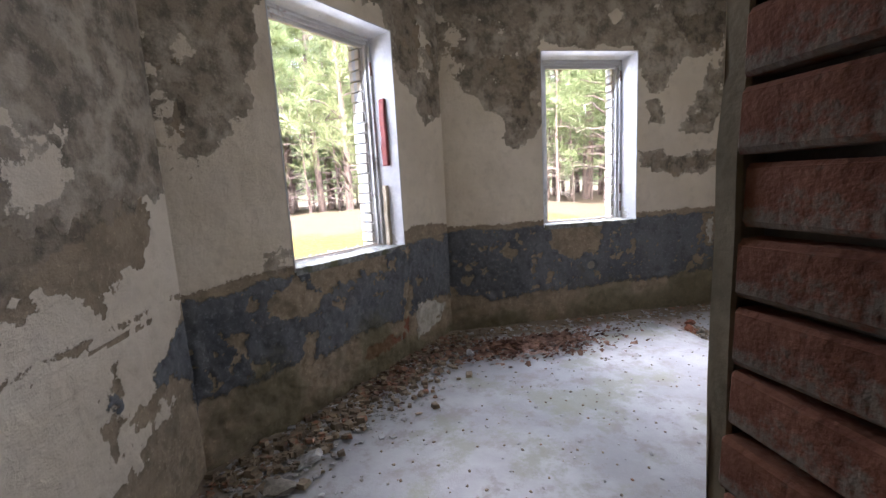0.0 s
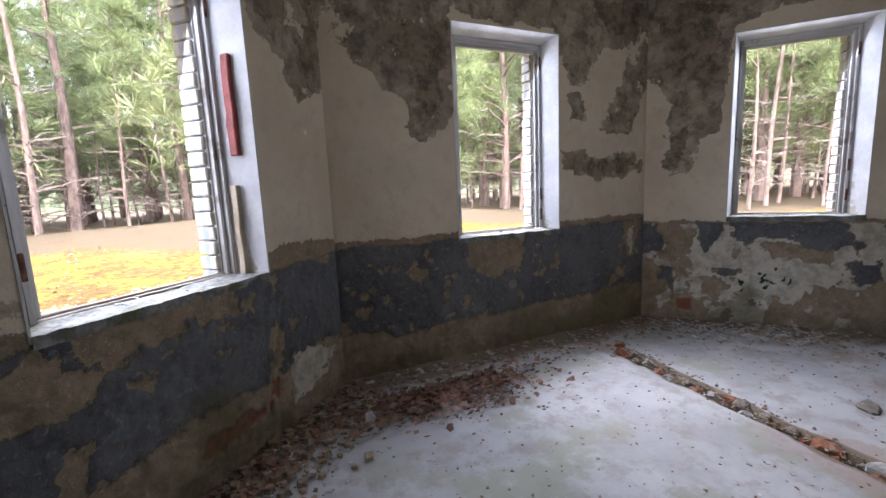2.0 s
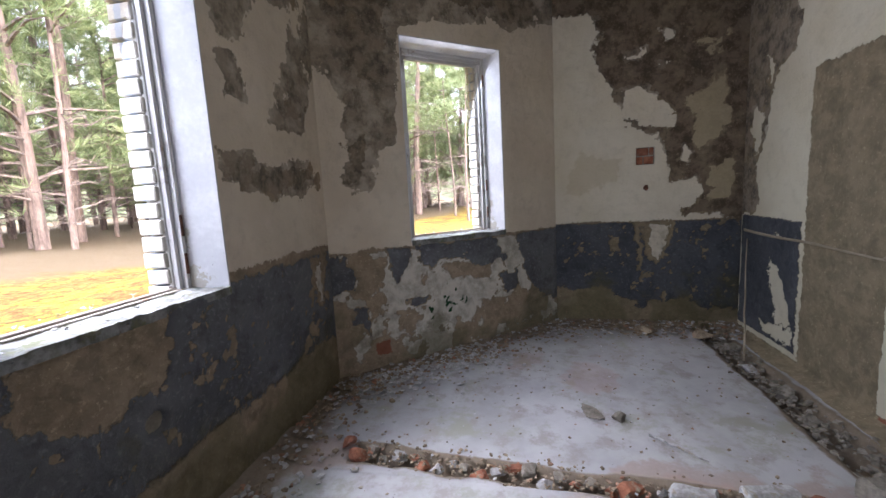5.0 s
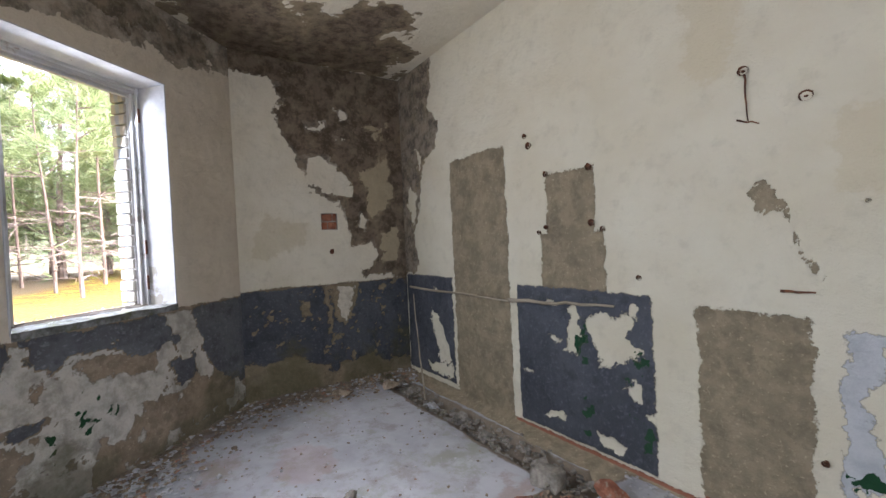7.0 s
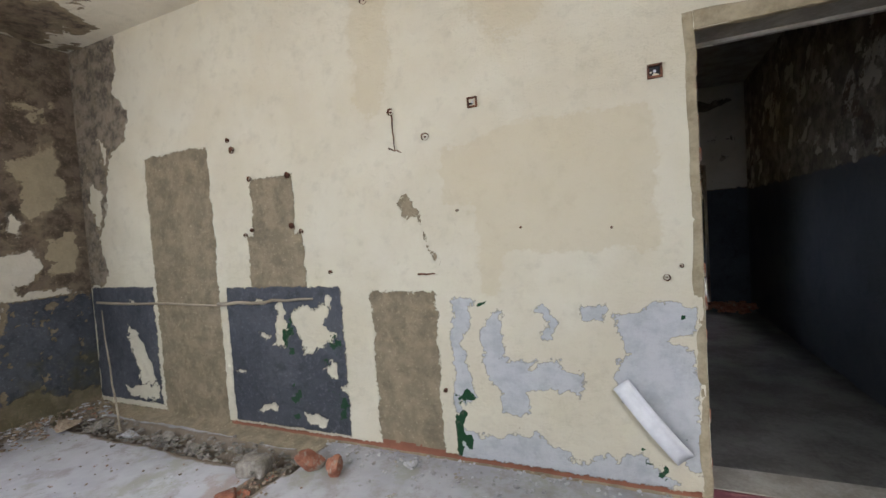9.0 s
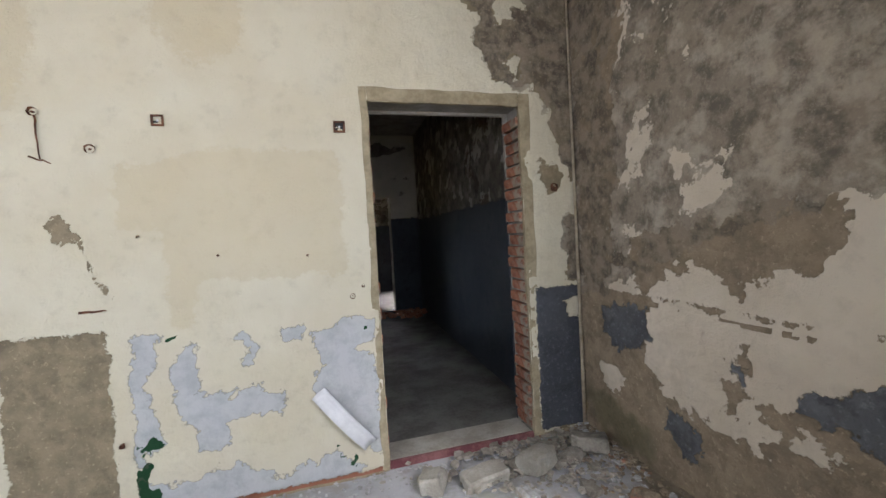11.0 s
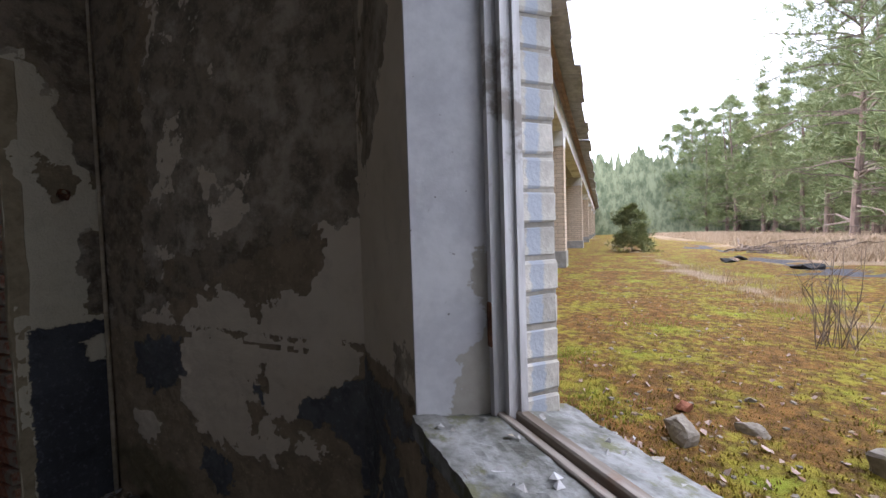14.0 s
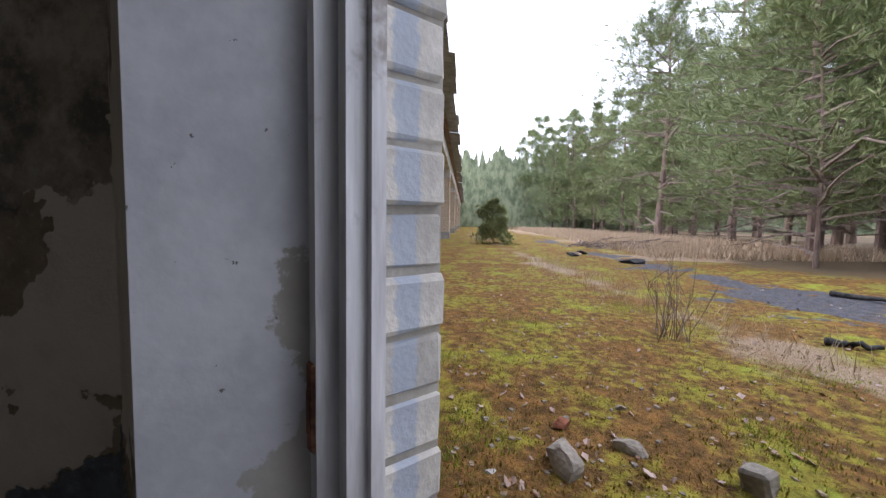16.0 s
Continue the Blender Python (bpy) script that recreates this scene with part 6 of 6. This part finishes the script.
scatter("trench_grit", "grey rubble in the wall trench", "rubble", M_STONE, 500, 8, long_trench, 0.022)
scatter("wall_grit", "pale grit at the foot of the wall", "rubble", M_FLAKE, 420, 9, long_foot, 0.013)
scatter("door_rubble", "plaster rubble in front of the doorway", "rubble", M_STONE, 420, 10, lambda r: (r.gauss(0.45, 0.3), abs(r.gauss(0.25, 0.2)) + 0.02, 0.01 + 0.03 * r.random()), 0.026)
scatter("hall_rubble", "red brick rubble on the hall floor", "rubble", M_BRICKR, 200, 11, lambda r: (r.gauss(0.35, 0.22), r.gauss(-4.5, 0.12), 0.02 + 0.08 * r.random()), 0.05)

# ------------------------------------------------------------------ outside details
for k, (px, py, sx, sy, sz, mat, lab) in enumerate((
        (-0.52, 2.79, 0.25, 0.18, 0.15, M_STONE, "grey fieldstone lying on the moss"),
        (-0.66, 3.06, 0.14, 0.12, 0.08, M_STONE, "small grey stone lying on the moss"), (-0.80, 2.83, 0.10, 0.09, 0.09, M_BRICKR, "piece of red brick on the moss"),
        (-1.0, 3.13, 0.09, 0.07, 0.05, M_STONE, "small pale stone on the moss"), (-0.47, 2.54, 0.05, 0.05, 0.03, M_FLAKE, "white pebble on the moss"))):
    gz = ground_at(px, py)
    place(tagged(rock("stone", (sx, sy, sz), mat, 207 + k), lab, "stone"), px, py, gz - 0.01, 0.7 * k)
place(block((0.075, 0.07, 0.10), M_STONE, 31, "stone", "squarish broken stone with a pale top on the moss"), -0.47, 3.38, ground_at(-0.47, 3.38) - 0.02, 0.6, 0.12)
for k, (px, py, ln, r, turn) in enumerate(((-4.1, 6.75, 0.75, 0.035, 1.2), (-2.2, 5.05, 0.3, 0.03, 0.4))):
    gz = ground_at(px, py) + r
    bar("log", (px - ln / 2 * math.sin(turn), py - ln / 2 * math.cos(turn), gz), (px + ln / 2 * math.sin(turn), py + ln / 2 * math.cos(turn), gz), r, M_BLACK, "charred log lying on the ground", "log", 9, 0.02, k)
for k, (px, py) in enumerate(((-10.5, 4.95), (-8.5, 5.6), (-8.3, 5.75), (-10.9, 5.2), (-10.2, 4.8))):
    place(tagged(rock("burnt_rubble", (0.55, 0.35, 0.18), M_BLACK if k else M_RUBBLE, 230 + k), "burnt black rubble heap on the asphalt", "rubble"), px, py, ground_at(px, py) - 0.02, k)
rng = random.Random(31)
for k in range(26):
    px, py = -14.7 + rng.gauss(0, 0.9), 7.1 + rng.gauss(0, 0.6)
    a = rng.uniform(0, 3.14)
    gz = ground_at(px, py)
    bar("dead_branch", (px - math.cos(a), py - math.sin(a), gz + 0.03), (px + math.cos(a), py + math.sin(a), gz + rng.uniform(0.03, 0.35)), 0.025, M_TWIG, "dead grey branch on a brush heap", "branch", 4, 0.08, k)

# leafless shrub
v, f = [], []
sx_, sy_ = -2.3, 3.9
gz = ground_at(sx_, sy_)
for _ in range(22):
    b = Vector((sx_ + rng.gauss(0, 0.07), sy_ + rng.gauss(0, 0.07), gz - 0.02))
    d = Vector((rng.gauss(0, 0.22), rng.gauss(0, 0.22), 1)) * rng.uniform(0.25, 0.75)
    tube(v, f, [b, b + d * 0.5 + Vector((rng.gauss(0, 0.02), rng.gauss(0, 0.02), 0)), b + d], [0.0036, 0.0025, 0.0012], 3)
    for _ in range(2):
        c = b + d * rng.uniform(0.4, 0.9)
        tube(v, f, [c, c + Vector((rng.gauss(0, 0.08), rng.gauss(0, 0.08), 0.12))], [0.0025, 0.001], 3)
shrub = tagged(mesh_object("shrub", [tuple(p) for p in v], f, M_TWIG), "leafless brown shrub growing in the moss", "shrub")


def blades(name, label, category, material, count, seed, where, height, width):
    r = random.Random(seed)
    v, f = [], []
    for px, py, pz in surfaces([where(r) for _ in range(count)]):
        a, h = r.uniform(0, 6.28), height * r.uniform(0.4, 1.4)
        lx, ly = r.gauss(0, 0.35) * h, r.gauss(0, 0.35) * h
        n, w = len(v), width * r.uniform(0.6, 1.4)
        v += [(px - w * math.cos(a), py - w * math.sin(a), pz - 0.01), (px + w * math.cos(a), py + w * math.sin(a), pz - 0.01), (px + lx, py + ly, pz + h)]
        f.append((n, n + 1, n + 2))
    return tagged(mesh_object(name, v, f, material), label, category, kind="stuff")


M_STRAW = needle_mat("dry_straw", (0.28, 0.205, 0.13), (0.50, 0.39, 0.265))
M_MOSS = needle_mat("moss_shoots", (0.12, 0.075, 0.014), (0.28, 0.245, 0.035))
M_GREEN = needle_mat("green_moss_shoots", (0.16, 0.22, 0.02), (0.36, 0.42, 0.07))
def near_moss(r):
    while True:
        d, a = 0.3 + 6.0 * r.random() ** 1.8, r.uniform(1.75, 3.25)
        px, py = 0.3 + d * math.cos(a), 2.5 + d * math.sin(a)
        if px < -0.15 and py > 1.9 or py > 3.8:
            if not (px > -0.4 and py < 2.4 + px):
                return px, py, None


def green_spot(r):
    cx, cy, q = r.choice(((-0.72, 2.42, 0.22), (-0.5, 2.3, 0.14), (-0.85, 3.72, 0.2), (-1.6, 4.4, 0.25), (-2.6, 2.8, 0.35), (-3.5, 4.0, 0.3), (-1.5, 2.2, 0.2)))
    px, py = r.gauss(cx, q * 0.6), r.gauss(cy, q * 0.6)
    return px, py, None


def straw_field(r):
    px = -10 - 45 * r.random() ** 1.4
    py = 1.73 + 0.0486 * px + 5.4 + r.uniform(0, 7.5) - 0.05 * (px + 10) * 0.3
    return px, py, None


def straw_strip(r):
    px = r.uniform(-9, -1.6)
    py = 1.73 + 0.0486 * px + 2.6 + 0.08 * (px + 6) + r.gauss(0, 0.28)
    return px, py, None


blades("moss", "olive and rust moss shoots on the ground", "moss", M_MOSS, 15000, 41, near_moss, 0.012, 0.005)
blades("green_moss", "bright green moss cushions on the ground", "moss", M_GREEN, 6000, 42, green_spot, 0.016, 0.003)
blades("dry_grass", "pale dry grass along the clearing", "grass", M_STRAW, 20000, 43, straw_field, 0.26, 0.012)
blades("dry_grass", "pale dry grass strip on the moss", "grass", M_STRAW, 1100, 44, straw_strip, 0.12, 0.003)
scatter("fallen_leaves", "dry fallen leaves on the moss", "leaves", M_PALELEAF, 380, 45, lambda r: near_moss(r), 0.022, leaf=True)
scatter("pebbles", "small pale pebbles on the moss", "pebbles", M_STONE, 160, 46, lambda r: near_moss(r), 0.015)
scatter("ground_twigs", "brown needles and bark bits on the moss", "litter", M_RUBBLE, 500, 47, lambda r: near_moss(r), 0.014, 0.2)

# ------------------------------------------------------------------ bricks of the window and door jambs
JAMB = brick_meshes("brick", 0.13, 0.118, 0.069, M_BRICKW, 6)
rng = random.Random(51)
for wall, w in ((wall_one, W1), (wall_two, W2), (wall_three, W3)):
    for side in (0, 1):
        z = w[2] - 0.31
        while z < w[3] + 0.1:
            b = new("brick", rng.choice(JAMB))
            b.parent = wall
            s = w[0] + 0.096 - 0.065 if side == 0 else w[1] - 0.145 + 0.065
            b.matrix_basis = pose(s + rng.uniform(-0.005, 0.003), 0.257 + rng.uniform(-0.003, 0.003), z, rng.uniform(-0.5, 0.5), rng.uniform(-0.6, 0.6), rng.uniform(-0.6, 0.6) + rng.choice((0, 180)))
            z += 0.0775
DOORB = brick_meshes("brick", 0.06, 0.222, 0.066, M_BRICKR, 6)
for side in (0, 1):
    z = 0.085
    while z < 2.17:
        b = new("brick", rng.choice(DOORB))
        b.parent = wall_long
        s = DOOR[0] + rng.uniform(-0.04, -0.016) if side == 0 else DOOR[1] + rng.uniform(0.01, 0.036)
        b.matrix_basis = pose(s, 0.136, z, rng.uniform(-1, 1), rng.uniform(-1, 1), rng.uniform(-2, 2))
        z += 0.0775
